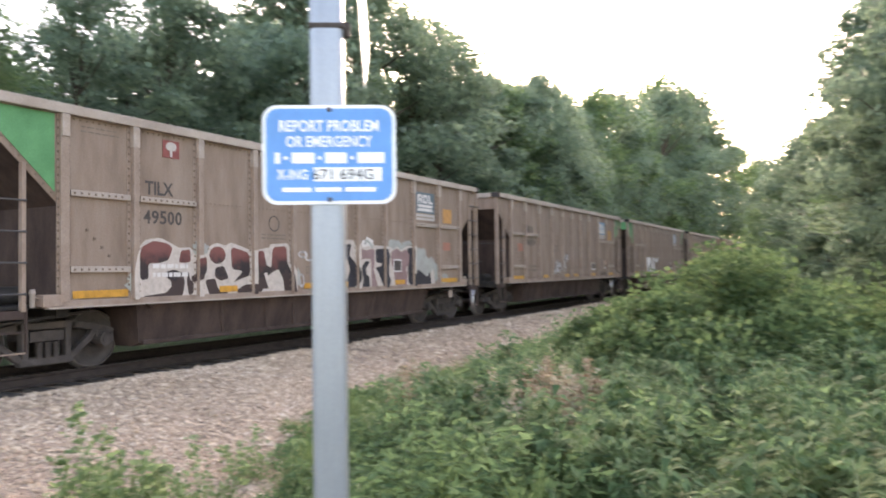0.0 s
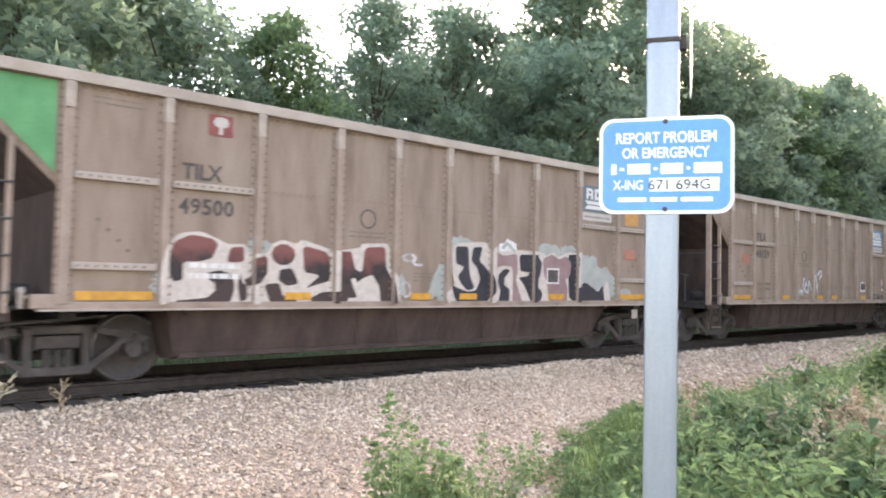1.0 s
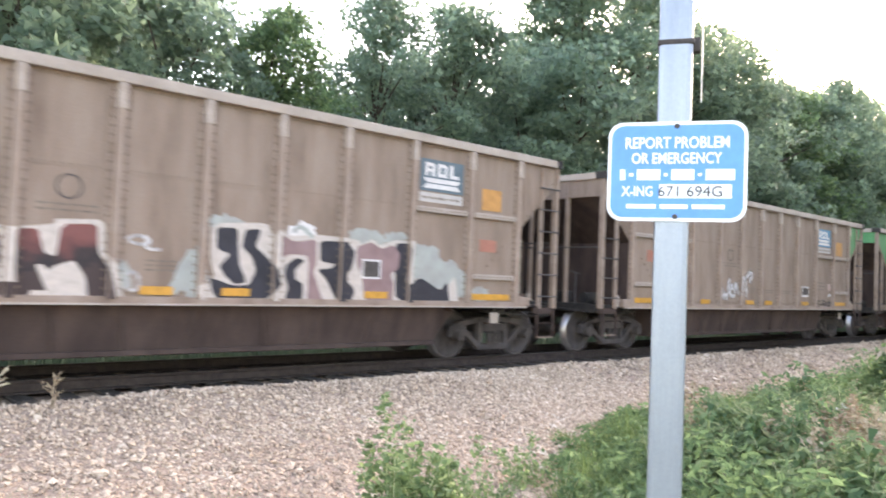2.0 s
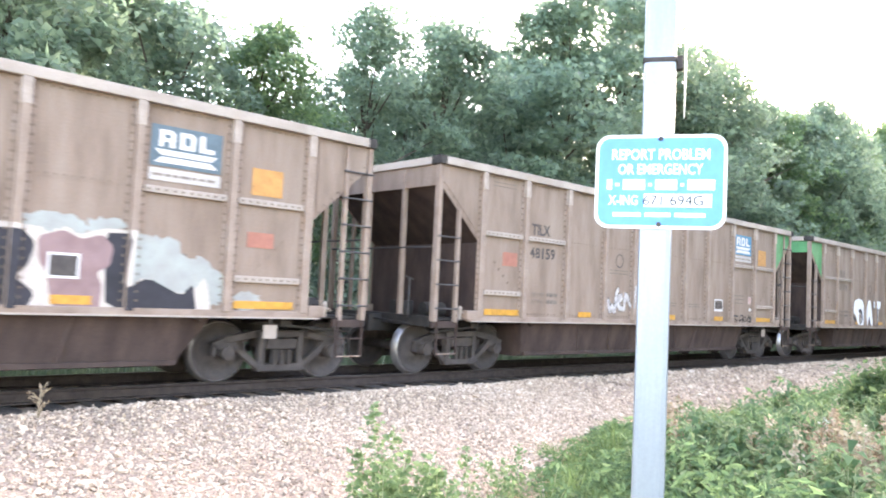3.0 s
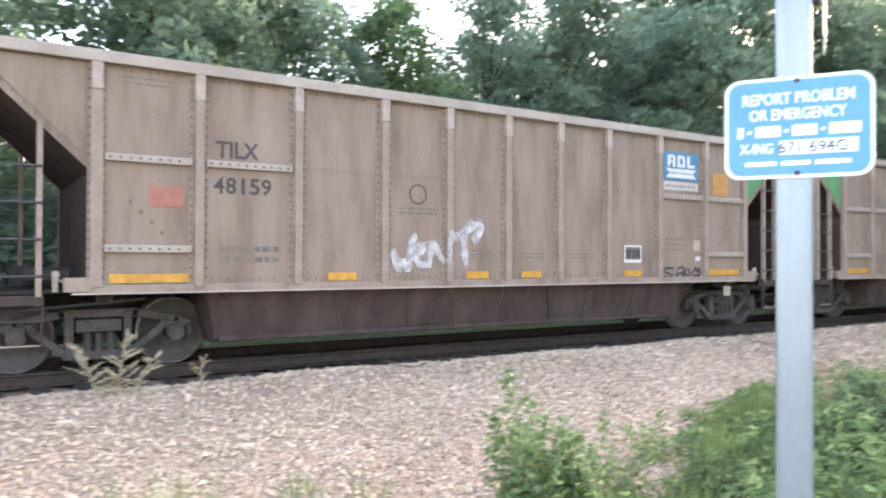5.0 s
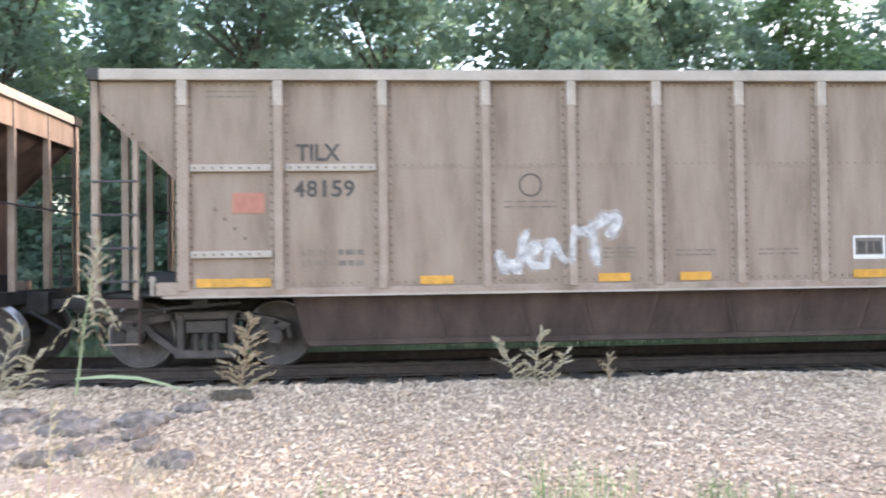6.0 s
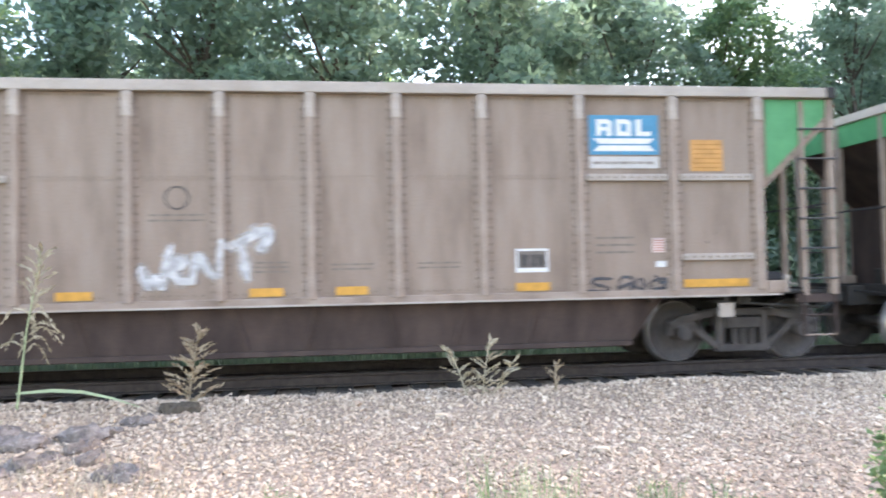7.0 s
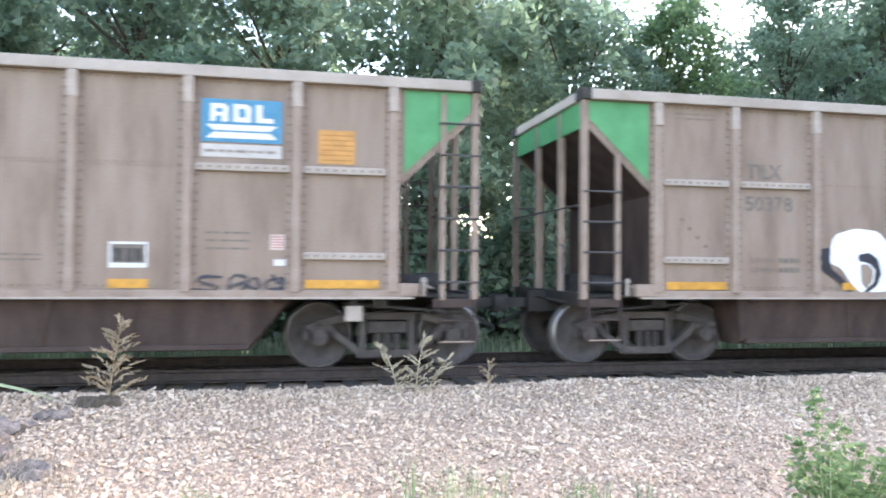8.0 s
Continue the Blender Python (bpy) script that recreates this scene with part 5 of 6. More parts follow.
def tree(seed, height, spread, low, clumps, per, size, mat):
    """A tapered trunk, forking limbs, and a ragged crown of single leaves."""
    r = np.random.default_rng(seed)
    root = new("tree")
    bm = bmesh.new()
    top = height * 0.78
    pts = [Vector((0.25 * math.sin(k * 1.7 + seed), 0.25 * math.cos(k * 1.3 + seed), top * k / 6)) for k in range(7)]
    for k in range(6):
        add_rod(bm, pts[k], pts[k + 1], 0.20 * (1 - k / 7.5), 8, 0.20 * (1 - (k + 1) / 7.5))
    cl = []
    for k in range(clumps):
        z = low + (height - low) * (k + r.uniform(0, 1)) / clumps
        u = (z - low) / (height - low)
        rad = spread * (0.55 + 0.75 * math.sin(math.pi * min(1, u * 0.85 + 0.12))) * 0.72 * math.sqrt(r.uniform(0.08, 1.0))
        if u > 0.85:
            rad *= 0.6
        if k % 3 == 1:
            rad *= 0.3
        a = r.uniform(0, 6.283)
        x, y = rad * math.cos(a), rad * math.sin(a)
        q = r.uniform(0.55, 1.15) * spread * 0.30
        cl.append((x, y, z, q, q * r.uniform(0.55, 0.85)))
        if k % 2 == 0:
            base = pts[max(1, min(5, int(6 * (z - 1.2) / top)))]
            add_rod(bm, base, (x * 0.85, y * 0.85, z - 0.1), 0.055, 5, 0.015)
    part("trunk", bm, BARK, root, "grey-brown bark")
    v, f = leaf_cards(crown_points(r, cl, per), size, r, up=0.3, simple=True)
    part("crown", soup("crown", v, f, mat), mat, root)
    return root


KINDS = [tree(21, 12.0, 3.6, 1.0, 66, 300, 0.225, LEAF), tree(22, 11.0, 3.3, 0.8, 60, 300, 0.215, LEAF_B), tree(23, 13.0, 3.9, 1.2, 70, 300, 0.225, LEAF), tree(24, 10.0, 3.2, 0.6, 58, 300, 0.215, LEAF),
         tree(25, 12.5, 3.8, 1.0, 62, 210, 0.285, LEAF), tree(26, 12.0, 3.6, 0.8, 62, 210, 0.28, LEAF_B), tree(27, 12.0, 3.4, 6.2, 44, 340, 0.225, LEAF)]
LABELS = ["tall broadleaf tree with dense dark green crown", "broadleaf tree with lighter green leaves", "tall spreading tree with dark ragged crown", "slender young tree leafy to the ground", "distant broadleaf tree with dark hazy crown", "distant broadleaf tree with lighter hazy crown", "tall tree with a high crown over a bare trunk"]
for k, ob in enumerate(KINDS):
    tagged(ob, LABELS[k], "tree", "trees beside the railway")
PLACES = []
trnd = random.Random(12)
x = -17.0
k = 0
while x < 62:
    tall = 1.0
    if 9.5 < x < 13.5:
        tall = 0.86
    if x > 22:
        tall = 1.22
    PLACES.append((x, 20.0 + trnd.uniform(-1.2, 1.2), trnd.choice([0, 1, 2, 3, 0, 2]), tall * trnd.uniform(0.95, 1.12)))
    x += trnd.uniform(3.0, 4.2)
x = -20.0
while x < 70:
    PLACES.append((x, 26.5 + trnd.uniform(-1.5, 1.5), trnd.choice([4, 5, 4]), (0.8 if 10 < x < 18 else 1.0 if x < 22 else 1.2) * trnd.uniform(0.9, 1.05)))
    x += trnd.uniform(3.3, 4.6)
x = -28.0
while x < 64:
    PLACES.append((x, 34.0 + trnd.uniform(-1.5, 1.5), trnd.choice([4, 5]), (0.78 if 14 < x < 25 else 1.0) * trnd.uniform(0.85, 1.0)))
    x += trnd.uniform(4.6, 6.0)
for x, y, kd, s in ((65, 22, 4, 1.3), (70, 21, 5, 1.45), (76, 22, 4, 1.6), (82, 20, 5, 1.6), (88, 23, 4, 1.8), (96, 20, 4, 1.95), (104, 22, 5, 2.15), (113, 20.5, 4, 2.2), (118, 21, 5, 2.3), (124, 20, 4, 1.9), (137, 17, 5, 1.8), (155, 15, 4, 1.8), (175, 11, 5, 1.7), (180, 4, 4, 1.6), (172, 18, 4, 1.8)):
    PLACES.append((x, y, kd, s))
for x, y, kd, s in ((28, -2.6, 2, 0.98), (33, -1.5, 0, 1.0), (24.5, -5.5, 0, 1.0), (40, -0.7, 1, 1.0), (49, 1.1, 3, 1.0), (58, 2.9, 4, 0.85), (63, 4.2, 5, 0.75), (68, 4.2, 4, 0.9), (80, 5.5, 5, 0.9), (96, 5.5, 4, 1.0), (115, 5.0, 4, 1.1), (140, 4.0, 4, 1.2), (22, -10, 4, 1.1), (30, -5.5, 5, 1.0), (36, -3, 4, 1.0), (45, -2, 4, 1.1)):
    PLACES.append((x, y, kd, s))
PLACES += [(21.4, 26.0, 4, 0.95), (27.0, 33.0, 5, 0.95)]
TREE_HEIGHTS = [12.0, 11.0, 13.0, 10.0, 12.5, 12.0, 12.0]
GAP = math.tan(radians(16.6))
# a dip in the tree line, where lower trees leave the sky open; bare trunks let it through lower down
DIPS = [(18.0, 3.4, 21.2), (34.0, 3.4, 20.6)]
used = set()
for x, y, kd, s in PLACES:
    bearing, away = math.degrees(math.atan2(x, y)), math.hypot(x, y)
    if y > 15 and x < 14 and abs(x - y * GAP) < 1.5:
        kd, s = 6, 0.95
    for mid, wide, top in DIPS:
        if y > 15 and abs(bearing - mid) < wide:
            s = min(s, (math.tan(radians(top)) * away + 1.7) / TREE_HEIGHTS[kd])
    m = pose(x, y, float(ground_z(y)) - 0.15, 0, 0, trnd.uniform(0, 360))
    if kd not in used:
        used.add(kd)
        KINDS[kd].scale = (s, s, s * trnd.uniform(0.95, 1.05))
        KINDS[kd].matrix_basis = m @ Matrix.Diagonal((*KINDS[kd].scale, 1))
        continue
    ob = copy_thing(KINDS[kd], m)
    ob.scale = (s, s, s * trnd.uniform(0.95, 1.05))


def shrub(name, label, seed, rx, ry, h, clumps, per, size, mat, x, y, z0=None):
    """A leafy bush: short stems and a heap of overlapping leaf clumps, highest in the middle."""
    r = np.random.default_rng(seed)
    root = new(name)
    bm = bmesh.new()
    cl = []
    for k in range(clumps):
        a, q = r.uniform(0, 6.283), math.sqrt(r.uniform(0, 1))
        cx, cy = rx * q * math.cos(a), ry * q * math.sin(a)
        z = h * (0.12 + 0.72 * (1 - q * q) * r.uniform(0.35, 1.0) + 0.1 * r.uniform(0, 1))
        g = h * r.uniform(0.12, 0.22)
        cl.append((cx, cy, z, g * 1.25, g))
        if k % 3 == 0:
            add_rod(bm, (cx * 0.4, cy * 0.4, -0.1), (cx, cy, z), 0.015, 5, 0.006)
    part("stems", bm, BARK, root)
    v, f = leaf_cards(crown_points(r, cl, per), size, r, up=0.5, slim=0.62, simple=mat is LEAF)
    part("leaves", soup("leaves", v, f, mat), mat, root)
    root.matrix_basis = pose(x, y, (float(ground_z(y)) if z0 is None else z0) - 0.05)
    return tagged(root, label, "bush")


shrub("bush", "large rounded green bush among weeds", 31, 2.3, 2.0, 2.35, 70, 260, 0.11, BUSHLEAF, 12.2, 1.7)
shrub("bush", "large rounded green bush among weeds", 32, 1.9, 1.8, 2.05, 56, 260, 0.11, BUSHLEAF, 12.6, -1.4)
shrub("bush", "low spreading green bush by the gravel", 33, 1.8, 1.3, 1.3, 40, 240, 0.10, BUSHLEAF, 14.2, 4.0)
shrub("bush", "low spreading green bush by the gravel", 34, 1.6, 1.2, 1.5, 40, 240, 0.11, BUSHLEAF, 19.0, 4.2)
shrub("bush", "tall green bush in front of trees", 35, 2.2, 1.8, 2.8, 50, 240, 0.13, BUSHLEAF, 24.0, 3.0)
shrub("bush", "tall green bush in front of trees", 36, 2.6, 1.8, 3.0, 50, 240, 0.15, BUSHLEAF, 36.0, 5.2)
shrub("bush", "tall green bush in front of trees", 37, 2.6, 1.8, 3.0, 50, 240, 0.17, BUSHLEAF, 48.0, 6.6)
# understorey along the far side of the track
far = shrub("undergrowth", "dense dark undergrowth below the trees", 38, 3.0, 1.4, 3.6, 70, 130, 0.245, LEAF, -14.0, 17.6)
far["group"] = "undergrowth behind the track"
for k in range(20):
    copy_thing(far, pose(-10.6 + 3.3 * k, 17.7 + trnd.uniform(-0.5, 0.6), -0.75, 0, 0, trnd.choice((0, 180)) + trnd.uniform(-15, 15)))


def weeds(name, label, n, x0, x1, size, height, seed, mat, lo, cover=1.0):
    """Uncountable low leaves between the verge and the line y = lo."""
    r = np.random.default_rng(seed)
    x = r.uniform(x0, x1, n)
    e = verge(x)
    y = lo + (e + 0.3 - lo) * r.uniform(0, 1, n) ** 0.9
    e = e + np.array([0.55 * noise.noise(Vector((a * 1.3, b * 1.3, 7.0))) + 0.3 * noise.noise(Vector((a * 3.7, b * 3.7, 2.0))) for a, b in zip(x, y)])
    edge = np.clip((e + 0.35 - y) / 1.3, 0.0, 1)
    lump = np.array([0.5 + 1.3 * noise.noise(Vector((a * 0.9, b * 0.9, 5.0))) + 0.4 * noise.noise(Vector((a * 2.7, b * 2.7, 1.0))) for a, b in zip(x, y)])
    hmax = height * edge * np.clip(0.45 + lump, 0.15, 1.5)
    z = ground_z(y) - 0.05 + hmax * r.uniform(0.05, 1, n) ** 0.7
    ragged = 0.8 * np.sin(y * 2.3) + 0.6 * np.sin(y * 5.1 + 1)
    keep = (edge > 0.04) & (r.uniform(0, 1, n) < cover) & ((x - x0 - 0.8 > ragged) | (x0 > 5))
    c = np.stack([x, y, z], 1)[keep]
    v, f = leaf_cards(c, size, r, up=0.5, slim=0.40)
    return tagged(new(name, soup(name, v, f, mat)), label, "weeds", kind="stuff")


def lawn(name, label, n, x0, x1, lo, height, seed, mat, width=0.012):
    r = np.random.default_rng(seed)
    x = r.uniform(x0, x1, n)
    e = verge(x)
    y = lo + (e + 0.45 - lo) * r.uniform(0, 1, n)
    patch = np.array([noise.noise(Vector((a * 0.8, b * 0.8, 9.0))) for a, b in zip(x, y)])
    k = patch + 0.25 * r.uniform(-1, 1, n) > -0.05
    e = e + np.array([0.7 * noise.noise(Vector((a * 1.1, b * 1.1, 4.0))) + 0.5 * noise.noise(Vector((a * 3.1, b * 3.1, 8.0))) for a, b in zip(x, y)])
    k &= (y < e + 0.2) & (x > x0 + 0.9 * np.sin(y * 2.1) * np.cos(y * 0.9) + 0.5)
    c = np.stack([x, y, ground_z(y) - 0.06], 1)[k]
    tall = np.array([0.75 + 0.8 * noise.noise(Vector((a * 1.7, b * 1.7, 6.0))) for a, b, _ in c])
    edge = np.clip((e[k] + 0.4 - c[:, 1]) / 1.3, 0.2, 1) * np.clip(tall, 0.3, 1.3)
    v, f = blades(c, height, r, width)
    z0 = np.repeat(c[:, 2], 5)
    v[:, 2] = z0 + (v[:, 2] - z0) * np.repeat(edge, 5)
    return tagged(new(name, soup(name, v, f, mat)), label, "grass", kind="stuff")


weeds("weeds", "lush green leafy weeds by the gravel", 76000, 3.2, 13.0, 0.092, 0.56, 41, WEED, -2.5)
weeds("weeds", "lush green leafy weeds by the gravel", 34000, 13.0, 30.0, 0.13, 0.75, 42, WEED, -4.0)
weeds("weeds", "green leafy weeds far along the track", 16000, 30.0, 75.0, 0.22, 0.9, 43, WEED, -3.0)
lawn("grass", "bright green long grass by the gravel", 54000, 3.6, 14.0, 1.6, 0.6, 44, GRASS, 0.010)
lawn("grass", "bright green long grass by the gravel", 14000, 14.0, 30.0, 1.0, 0.6, 45, GRASS, 0.02)
# grass on the far side of the track
r = np.random.default_rng(46)
n = 30000
c = np.stack([r.uniform(-16, 40, n), r.uniform(13.6, 18.0, n), np.zeros(n)], 1)
c[:, 2] = ground_z(c[:, 1]) - 0.05
v, f = blades(c, 0.55, r, 0.03)
tagged(new("grass", soup("grass", v, f, LEAF)), "green grass on the far side of the track", "grass", kind="stuff")


def leafy_weed(label, x, y, height, stems, seed, mat=WEED, size=0.066, spread=0.35):
    """An upright weed: several leafy stems from one root."""
    r = np.random.default_rng(seed)
    root = new("tall_weed")
    z0 = float(ground_z(y)) - 0.04
    for k in range(stems):
        a, q = r.uniform(0, 6.283), spread * math.sqrt(r.uniform(0, 1)) * (0.3 if k == 0 else 1)
        h = height * (1.0 if k == 0 else r.uniform(0.45, 0.85))
        bm = bmesh.new()
        p = [Vector((q * math.cos(a) * u, q * math.sin(a) * u, h * u)) for u in (0, 0.5, 1)]
        add_rod(bm, p[0], p[1], 0.008, 5, 0.006)
        add_rod(bm, p[1], p[2], 0.006, 5, 0.003)
        st = part("stem", bm, PALE, root, "pale green stem")
        m = int(160 * h / 0.8)
        u = r.uniform(0.08, 1.0, m)
        w = 0.17 * (1.05 - u) + 0.03
        c = np.stack([q * math.cos(a) * u, q * math.sin(a) * u, h * u], 1) + r.normal(size=(m, 3)) * w[:, None] * np.array([0.6, 0.6, 0.25])
        v, f = leaf_cards(c, size, r, up=0.8, slim=0.7)
        part("leaves", soup("leaves", v, f, mat), mat, st)
    root.matrix_basis = pose(x, y, z0)
    return tagged(root, label, "weed")


leafy_weed("tall leafy yellow-green weed growing out of gravel", 3.42, 4.18, 1.22, 15, 61, mat=PALELEAF, size=0.056)
leafy_weed("leafy green weed beside a taller one", 3.9, 4.15, 0.82, 13, 62, mat=PALELEAF, size=0.055)
leafy_weed("pale leafy weed at the gravel's edge", 4.85, 4.75, 0.75, 6, 63, mat=PALELEAF, size=0.05, spread=0.5)
leafy_weed("leafy green weed at the gravel's edge", 5.3, 4.3, 0.6, 6, 64, size=0.05, spread=0.55)
leafy_weed("leafy green weed at the gravel's edge", 5.9, 5.2, 0.55, 6, 65, mat=PALELEAF, size=0.05, spread=0.5)
leafy_weed("pale dry-topped weed among green weeds", 7.6, 4.4, 0.95, 7, 70, mat=BROWNWEED, size=0.05)
leafy_weed("pale dry-topped weed among green weeds", 8.6, 4.9, 0.95, 8, 71, mat=BROWNWEED, size=0.05)
leafy_weed("weed with pale flower heads", 9.0, 3.4, 0.8, 8, 72, mat=FLOWER, size=0.045)


def grass_tuft(label, x, y, height, count, seed, mat, spread=0.22):
    """A thin wispy tuft of grass rising out of the gravel."""
    r = np.random.default_rng(seed)
    root = new("grass_tuft")
    a, q = r.uniform(0, 6.283, count), spread * np.sqrt(r.uniform(0, 1, count))
    c = np.stack([q * np.cos(a), q * np.sin(a), 0 * a], 1)
    v, f = blades(c, height, r, 0.007, 0.6)
    tagged(part("tuft", soup("tuft", v, f, mat), mat, root), kind="stuff")
    v, f = leaf_cards(np.concatenate([c + np.array([0, 0, height * u]) + r.normal(size=c.shape) * 0.05 for u in (0.2, 0.45)]), 0.04, r, up=0.6, slim=0.3)
    tagged(part("foliage", soup("foliage", v, f, mat), mat, root), kind="stuff")
    root.matrix_basis = pose(x, y, float(ground_z(y)) - 0.03)
    return tagged(root, label, "grass", "grass tufts in the gravel")


for x, y, h, n, m in ((1.15, 5.75, 0.55, 34, PALELEAF), (1.5, 5.9, 0.50, 28, PALE), (1.75, 6.1, 0.34, 20, PALELEAF), (0.45, 5.7, 0.26, 40, WEED), (0.65, 5.9, 0.22, 24, WEED), (2.45, 5.75, 0.30, 36, WEED), (2.6, 6.0, 0.25, 22, PALELEAF), (-1.45, 5.75, 0.24, 40, WEED), (-1.9, 5.9, 0.22, 26, WEED), (-2.9, 5.7, 0.50, 36, PALELEAF), (-3.3, 5.9, 0.45, 36, STRAW), (-3.6, 6.2, 0.40, 28, PALE), (-0.6, 6.3, 0.2, 16, PALELEAF), (-2.3, 6.9, 0.22, 24, STRAW), (3.0, 5.6, 0.3, 30, WEED)):
    grass_tuft("thin pale green grass tuft in gravel", x, y, h, n, int(1000 + 10 * x), m)
wrnd = random.Random(15)


def whorl_weed(label, x, y, height, stems, seed, mat, length, spread=0.45):
    """A rank weed: leaning stems ringed with long arching leaves, thickest at the tips."""
    r = np.random.default_rng(seed)
    root = new("rank_weed")
    for k in range(stems):
        a, q = r.uniform(0, 6.283), spread * math.sqrt(r.uniform(0, 1))
        h = height * r.uniform(0.55, 1.0)
        top = Vector((q * math.cos(a), q * math.sin(a), h))
        bm = bmesh.new()
        add_rod(bm, (top.x * 0.5, top.y * 0.5, 0), top, 0.007, 5, 0.003)
        st = part("stem", bm, PALE, root, "pale green stem")
        n = int(58 * h / 0.8)
        u = r.uniform(0.15, 1.0, n) ** 0.7
        b = np.stack([top.x * (0.5 + 0.5 * u), top.y * (0.5 + 0.5 * u), h * u], 1)
        g = r.uniform(0, 6.283, n)
        d = np.stack([np.cos(g), np.sin(g), 0 * g], 1)
        sd = np.stack([-np.sin(g), np.cos(g), 0 * g], 1)
        l = (length * (1.15 - 0.5 * u) * r.uniform(0.7, 1.25, n))[:, None]
        lift = r.uniform(0.1, 0.75, n)[:, None] * np.array([[0, 0, 1.0]])
        mid = b + l * (0.5 * d + lift * 0.7)
        tip = b + l * (d + lift * 0.7 - np.array([[0, 0, 0.22]]))
        v = np.stack([b, mid + sd * l * 0.15, tip, mid - sd * l * 0.15], 1).reshape(-1, 3)
        o = 4 * np.arange(n)[:, None]
        f = np.concatenate([o + np.array([[0, 1, 3]]), o + np.array([[1, 2, 3]])], 0)
        part("leaves", soup("leaves", v, f, mat), mat, st)
    root.matrix_basis = pose(x, y, float(ground_z(y)) - 0.04)
    return tagged(root, label, "weed")


stock_weeds = [whorl_weed("rank green weed with long arching leaves", 6.9, 3.0, 0.95, 9, 201, WEED, 0.22),
               whorl_weed("rank yellow-green weed with long arching leaves", 5.6, 1.4, 0.85, 8, 202, PALELEAF, 0.17),
               whorl_weed("dark leafy weed in the thicket", 7.7, 2.0, 0.9, 9, 203, BUSHLEAF, 0.15),
               whorl_weed("rank green weed with broad drooping leaves", 6.2, 0.4, 0.85, 8, 204, WEED, 0.26)]
for k in range(150):
    x, y = wrnd.uniform(4.2, 12.0), wrnd.uniform(-2.4, 4.4)
    if y > float(verge(x)) - 1.2 or x - y < 2.4:
        continue
    s = wrnd.uniform(0.75, 1.15)
    copy_thing(stock_weeds[(0, 3, 1, 2, 1, 3, 0)[k % 7]], pose(x, y, float(ground_z(y)) - 0.04, 0, 0, wrnd.uniform(0, 360)) @ Matrix.Diagonal((s, s, s, 1)))


dry = [leafy_weed("dry brown weed gone to seed", 10.2, 4.3, 0.95, 8, 211, mat=BROWNWEED, size=0.06), leafy_weed("straw-coloured dry weed gone to seed", 11.0, 4.0, 0.9, 8, 212, mat=STRAW, size=0.045)]
for k in range(14):
    x, y = wrnd.uniform(6.7, 8.9), wrnd.uniform(2.3, 3.6)
    copy_thing(dry[0 if k % 4 == 0 else 1], pose(x, y, float(ground_z(y)) - 0.04, 0, 0, wrnd.uniform(0, 360)))


def seed_grass(label, x, y, height, seed, mat, branches, droop, leaf=False, lean=0.05, spray=0.34, low=0.08, ear=0.06, rise=1.0):
    """A tall grass: a stalk with side sprays of seeds, widest at the lower middle."""
    r = np.random.default_rng(seed)
    root = new("seed_grass")
    bm = bmesh.new()
    p0, p1, p2 = Vector((0, 0, 0)), Vector((lean * 0.4, 0, height * 0.5)), Vector((lean, 0, height))
    add_rod(bm, p0, p1, 0.018 if leaf else 0.010, 6, 0.011 if leaf else 0.008)
    add_rod(bm, p1, p2, 0.011 if leaf else 0.008, 6, 0.003)
    part("stalk", bm, PALE if leaf else mat, root, "slender stalk")
    for k in range(branches):
        u = low + (0.99 - low) * (k + r.uniform(-0.2, 0.2)) / branches
        a = r.uniform(0, 6.283)
        w = height * spray * (1.12 - u) * r.uniform(0.75, 1.2) + 0.04
        base = Vector((lean * u, 0, height * u))
        d = Vector((math.cos(a), math.sin(a) * 0.6, 0))
        dr = droop if u < 0.62 else droop * 0.25
        m = max(5, int(w / (ear * 0.52)))
        q = np.linspace(0.12, 1, m)
        c = np.stack([base.x + d.x * w * q, base.y + d.y * w * q, base.z + w * (rise * q - dr * q * q)], 1)
        ax = np.stack([d.x + 0 * q, d.y + 0 * q, rise - 2 * dr * q], 1)
        ax /= np.linalg.norm(ax, axis=1)[:, None]
        c, ax = np.repeat(c, 2, 0), np.repeat(ax, 2, 0)
        c = c + r.normal(size=c.shape) * 0.006
        v, f = leaf_cards(c, ear, r, up=0.1, slim=0.28, axis=ax)
        part("seed_spray", soup("seed_spray", v, f, mat), mat, root)
    if leaf:
        bm = bmesh.new()
        pts = [(0, 0.27), (0.4, 0.29), (0.75, 0.26), (1.1, 0.17), (1.5, 0.02)]
        w = [0.014, 0.022, 0.02, 0.014, 0.003]
        va = [bm.verts.new((q, -b, z - b * 0.8)) for (q, z), b in zip(pts, w)]
        vb = [bm.verts.new((q, b, z + b * 0.8)) for (q, z), b in zip(pts, w)]
        for k in range(4):
            bm.faces.new((va[k], va[k + 1], vb[k + 1], vb[k]))
        part("blade", bm, PALE, root, "long arching green blade")
    root.matrix_basis = pose(x, y, float(ground_z(y)) - 0.02)
    return tagged(root, label, "wild grass", "wild grasses by the track")


seed_grass("tall wild grass with drooping pale seed heads", -3.92, 9.55, 2.03, 81, STRAW, 30, 1.25, True, 0.30, 0.28, 0.36, 0.095)
seed_grass("dry bushy brown grass clump by the rail", -1.92, 9.45, 1.0, 82, BROWNWEED, 34, 0.15, False, 0.14, 0.34, 0.06, 0.10, 0.6)
seed_grass("dry pale grass clump by the rail", 1.52, 9.6, 0.66, 83, STRAW, 14, 0.1, False, -0.24, 0.40, 0.12, 0.09, 0.6)
seed_grass("dry pale grass clump by the rail", 1.72, 9.6, 0.78, 84, STRAW, 15, 0.1, False, 0.12, 0.34, 0.12, 0.09, 0.6)
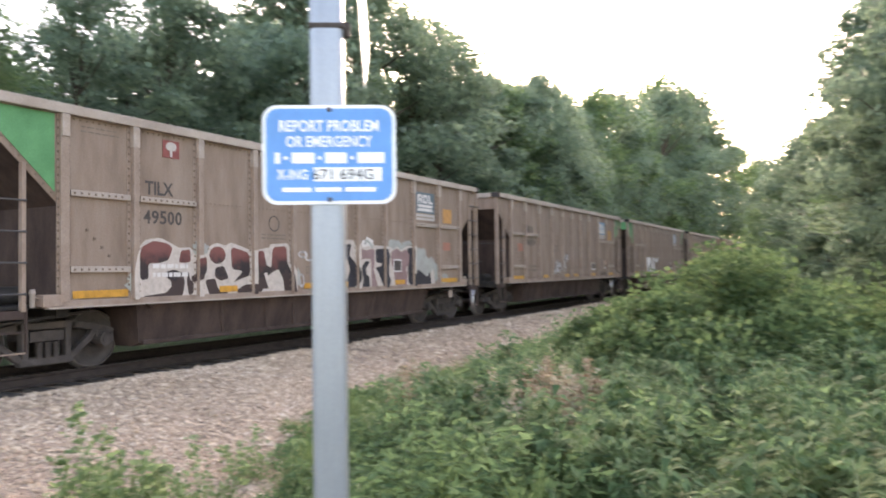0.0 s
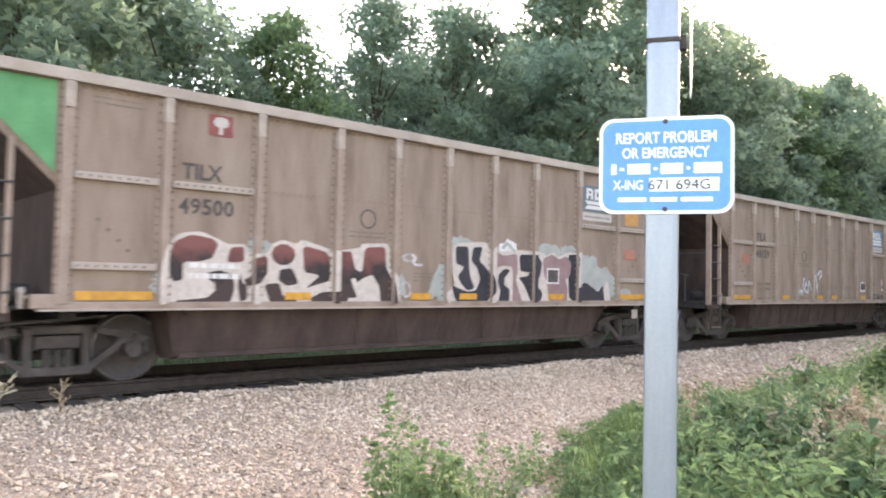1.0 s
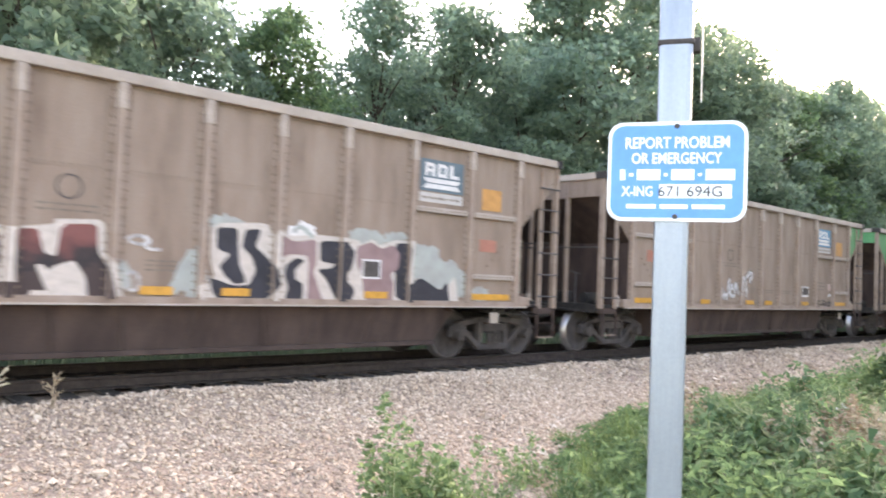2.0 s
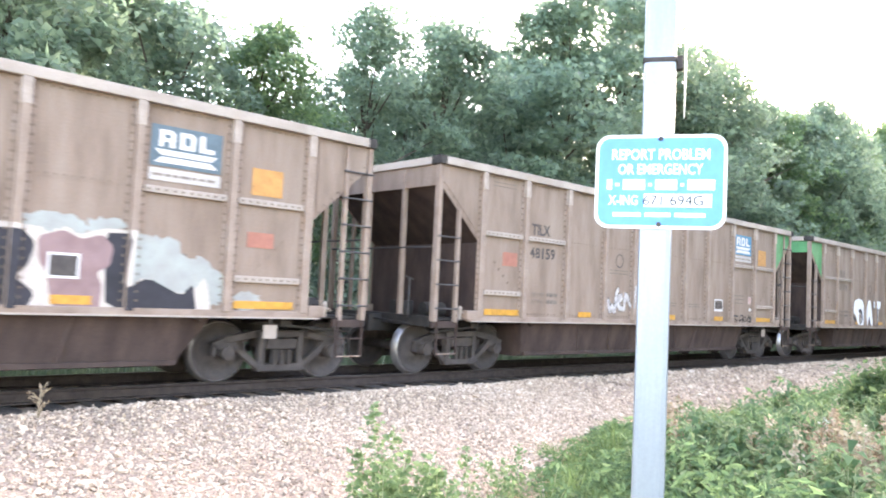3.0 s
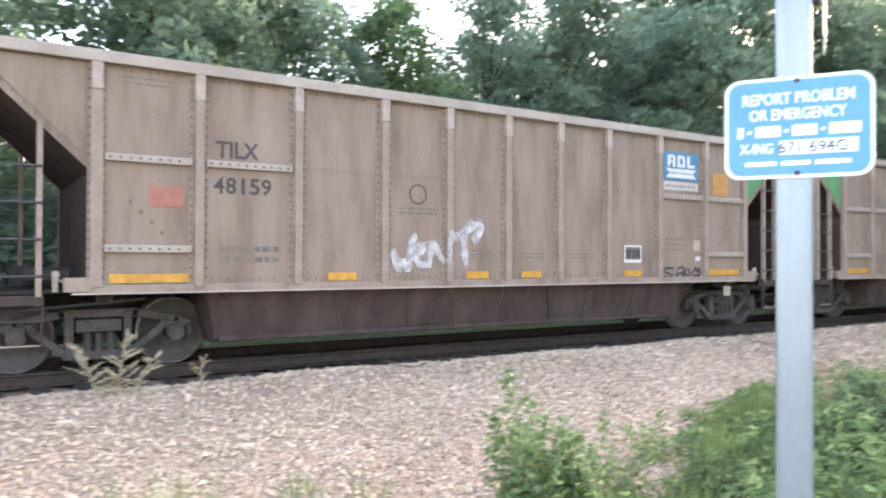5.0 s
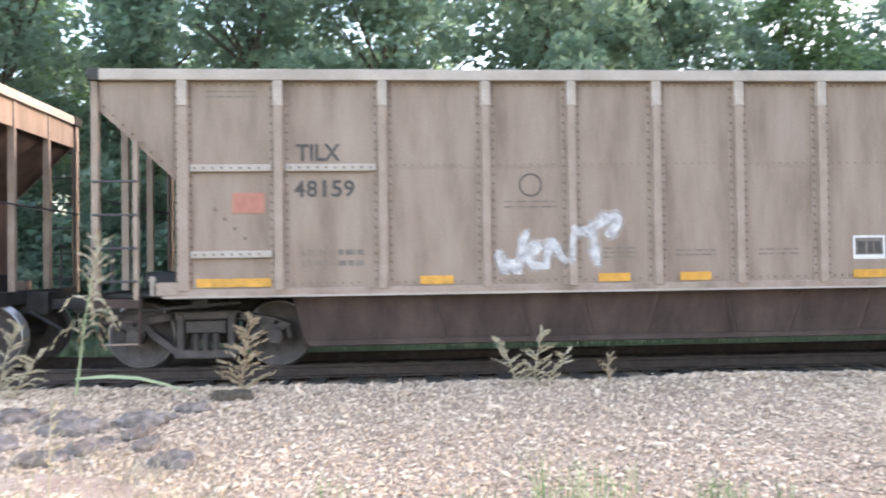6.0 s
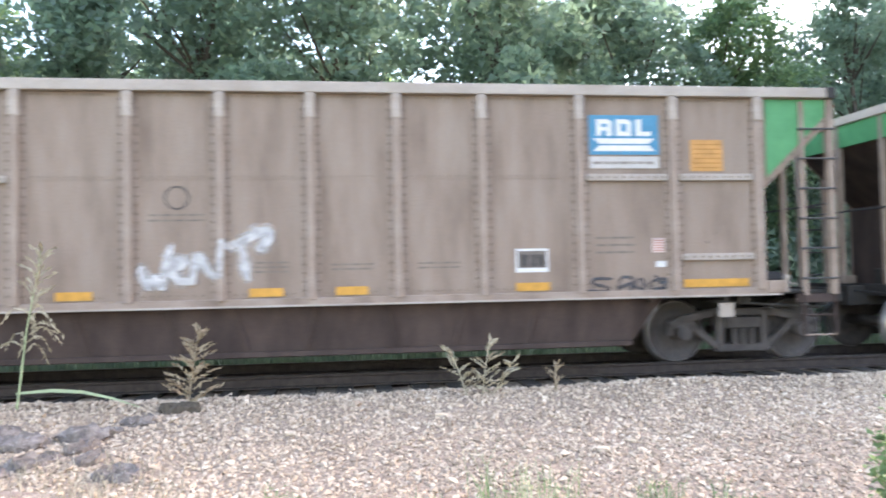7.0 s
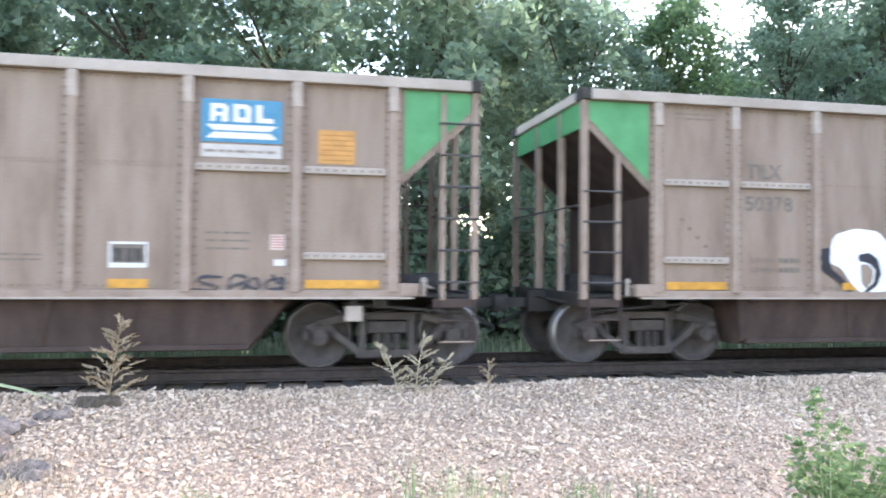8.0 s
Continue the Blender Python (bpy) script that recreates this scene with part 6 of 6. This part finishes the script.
seed_grass("dry pale grass clump by the rail", 1.84, 9.55, 0.52, 85, STRAW, 10, 0.1, False, 0.34, 0.5, 0.1, 0.09, 0.5)
seed_grass("small dry grass tuft by the rail", 2.68, 9.6, 0.42, 86, BROWNWEED, 12, 0.2, False, 0.02)
seed_grass("dry pale grass clump by the rail", -4.85, 9.55, 0.98, 87, STRAW, 18, 0.5, False, 0.25, 0.36, 0.1, 0.10, 0.8)
seed_grass("dry pale grass clump by the rail", -4.65, 9.5, 0.62, 88, STRAW, 14, 0.5, False, 0.35, 0.4, 0.1, 0.10, 0.7)
seed_grass("thin pale grass stalk near the camera", -2.75, 6.2, 0.95, 89, STRAW, 6, 0.4, False, 0.03, 0.1, 0.4)
r = np.random.default_rng(90)
n = 500
c = np.stack([r.uniform(-4.6, -1.4, n), r.uniform(5.6, 7.6, n), np.zeros(n)], 1)
c[:, 2] = ground_z(c[:, 1])
v, f = blades(c, 0.22, r, 0.008, 0.9)
tagged(new("dry_grass", soup("dry_grass", v, f, STRAW)), "thin dry grass on bare dirt", "grass", kind="stuff")


# ---- the emergency sign on its post ----
SX, SY, SZ, STURN = 1.745, 1.105, 1.738, -58.5
post = new("sign_post")
tagged(post, "square galvanised steel post standing in weeds", "post")
part("tube", boxes((-0.0385, 0.0385, -0.0385, 0.0385, -0.9 - SZ + 0.3, 1.25, 0.013)), GALV, post, "galvanised tube")
bm = boxes((-0.041, 0.041, -0.041, 0.041, 0.296, 0.309, 0.004))
add_box(bm, 0.036, 0.055, -0.012, 0.012, 0.285, 0.32, 0.004)
part("clamp_band", bm, TRUCK, post, "dark steel clamp band")
post.matrix_basis = pose(SX, SY, SZ, 0, 0, STURN) @ pose(-0.007, 0.044, 0)


def rounded(w, h, rad, n=6):
    o = []
    for cx, cz, a0 in ((w / 2 - rad, h / 2 - rad, 0), (-w / 2 + rad, h / 2 - rad, 90), (-w / 2 + rad, -h / 2 + rad, 180), (w / 2 - rad, -h / 2 + rad, 270)):
        for k in range(n + 1):
            a = radians(a0 + 90 * k / n)
            o.append((cx + rad * math.cos(a), cz + rad * math.sin(a)))
    return o


sign = new("emergency_sign")
tagged(sign, "blue railway emergency notice with white border bolted to post", "sign")
part("panel", prism(rounded(0.305, 0.229, 0.034), 0.003), WHITE, sign, "white bordered aluminium panel")
part("blue_field", prism(rounded(0.289, 0.213, 0.028), 0.001), SIGNBLUE, sign, "blue field", at=pose(0, -0.0012, 0))
F = -0.0026
words("lettering", "REPORT PROBLEM", 0.227, 0.027, WHITE, sign, 0, F, 0.066, "white letters", fat=0.02, depth=0.001)
words("lettering", "OR EMERGENCY", 0.197, 0.026, WHITE, sign, 0, F, 0.030, "white letters", fat=0.02, depth=0.001)
words("lettering", "X-ING", 0.070, 0.024, WHITE, sign, -0.085, F, -0.046, "white letters", fat=0.02, depth=0.001)
for x0, x1 in ((-0.124, -0.112), (-0.104, -0.094), (-0.086, -0.034), (-0.026, -0.018), (-0.010, 0.040), (0.048, 0.056), (0.064, 0.126)):
    h = 0.0035 if x1 - x0 < 0.011 else 0.0125
    part("number_bar", boxes((x0, x1, F - 0.0005, F + 0.0005, -0.008 - h, -0.008 + h)), WHITE, sign, "white bar")
part("number_patch", boxes((-0.036, 0.120, F - 0.0004, F + 0.0006, -0.062, -0.030)), WHITE, sign, "white sticker strip")
words("crossing_number", "671 694G", 0.138, 0.024, INK, sign, 0.031, F - 0.001, -0.046, "black hand-stuck figures", depth=0.001)
x = -0.108
for w in (0.066, 0.060, 0.070):
    part("company_bar", boxes((x, x + w, F - 0.0005, F + 0.0005, -0.086, -0.076)), WHITE, sign, "white bar")
    x += w + 0.009
for z in (0.104, -0.104):
    bm = bmesh.new()
    bmesh.ops.create_cone(bm, cap_ends=True, segments=12, radius1=0.006, radius2=0.0045, depth=0.004, matrix=Matrix.Rotation(radians(90), 4, "X"))
    part("bolt", bm, TRUCK, sign, "dark bolt head", at=pose(0, -0.004, z))
sign.matrix_basis = pose(SX, SY, SZ, 0, 0, STURN)

crossbuck = new("crossbuck_sign")
tagged(crossbuck, "white crossbuck sign seen edge-on high on post", "sign")
for a in (45, -45):
    bm = prism([(-0.61, -0.10), (0.61, -0.10), (0.61, 0.10), (-0.61, 0.10)], 0.004 )
    part("blade", bm, WHITE, crossbuck, "white blade", at=pose(0, 0.004 if a > 0 else -0.004, 0, 0, a, 0))
crossbuck.matrix_basis = pose(SX, SY, SZ, 0, 0, STURN) @ pose(0.057, 0.042, 0.755, 0, 0, 88)


# ---- what moves ----
def along(t):
    return float(np.interp(t, [q[0] for q in TRAIN], [q[1] for q in TRAIN]))


def motions():
    for car, axles, k in CARS:
        walk(car, [(t, pose(x + PITCH * k, YC, 0)) for t, x in TRAIN])
        for axle, x in zip(axles, AXLES):
            walk(axle, [(0.1 * i, pose(x, 0, 0.457, 0, math.degrees((along(0.1 * i) - TRAIN[0][1]) / 0.457), 0)) for i in range(81)])


motions()
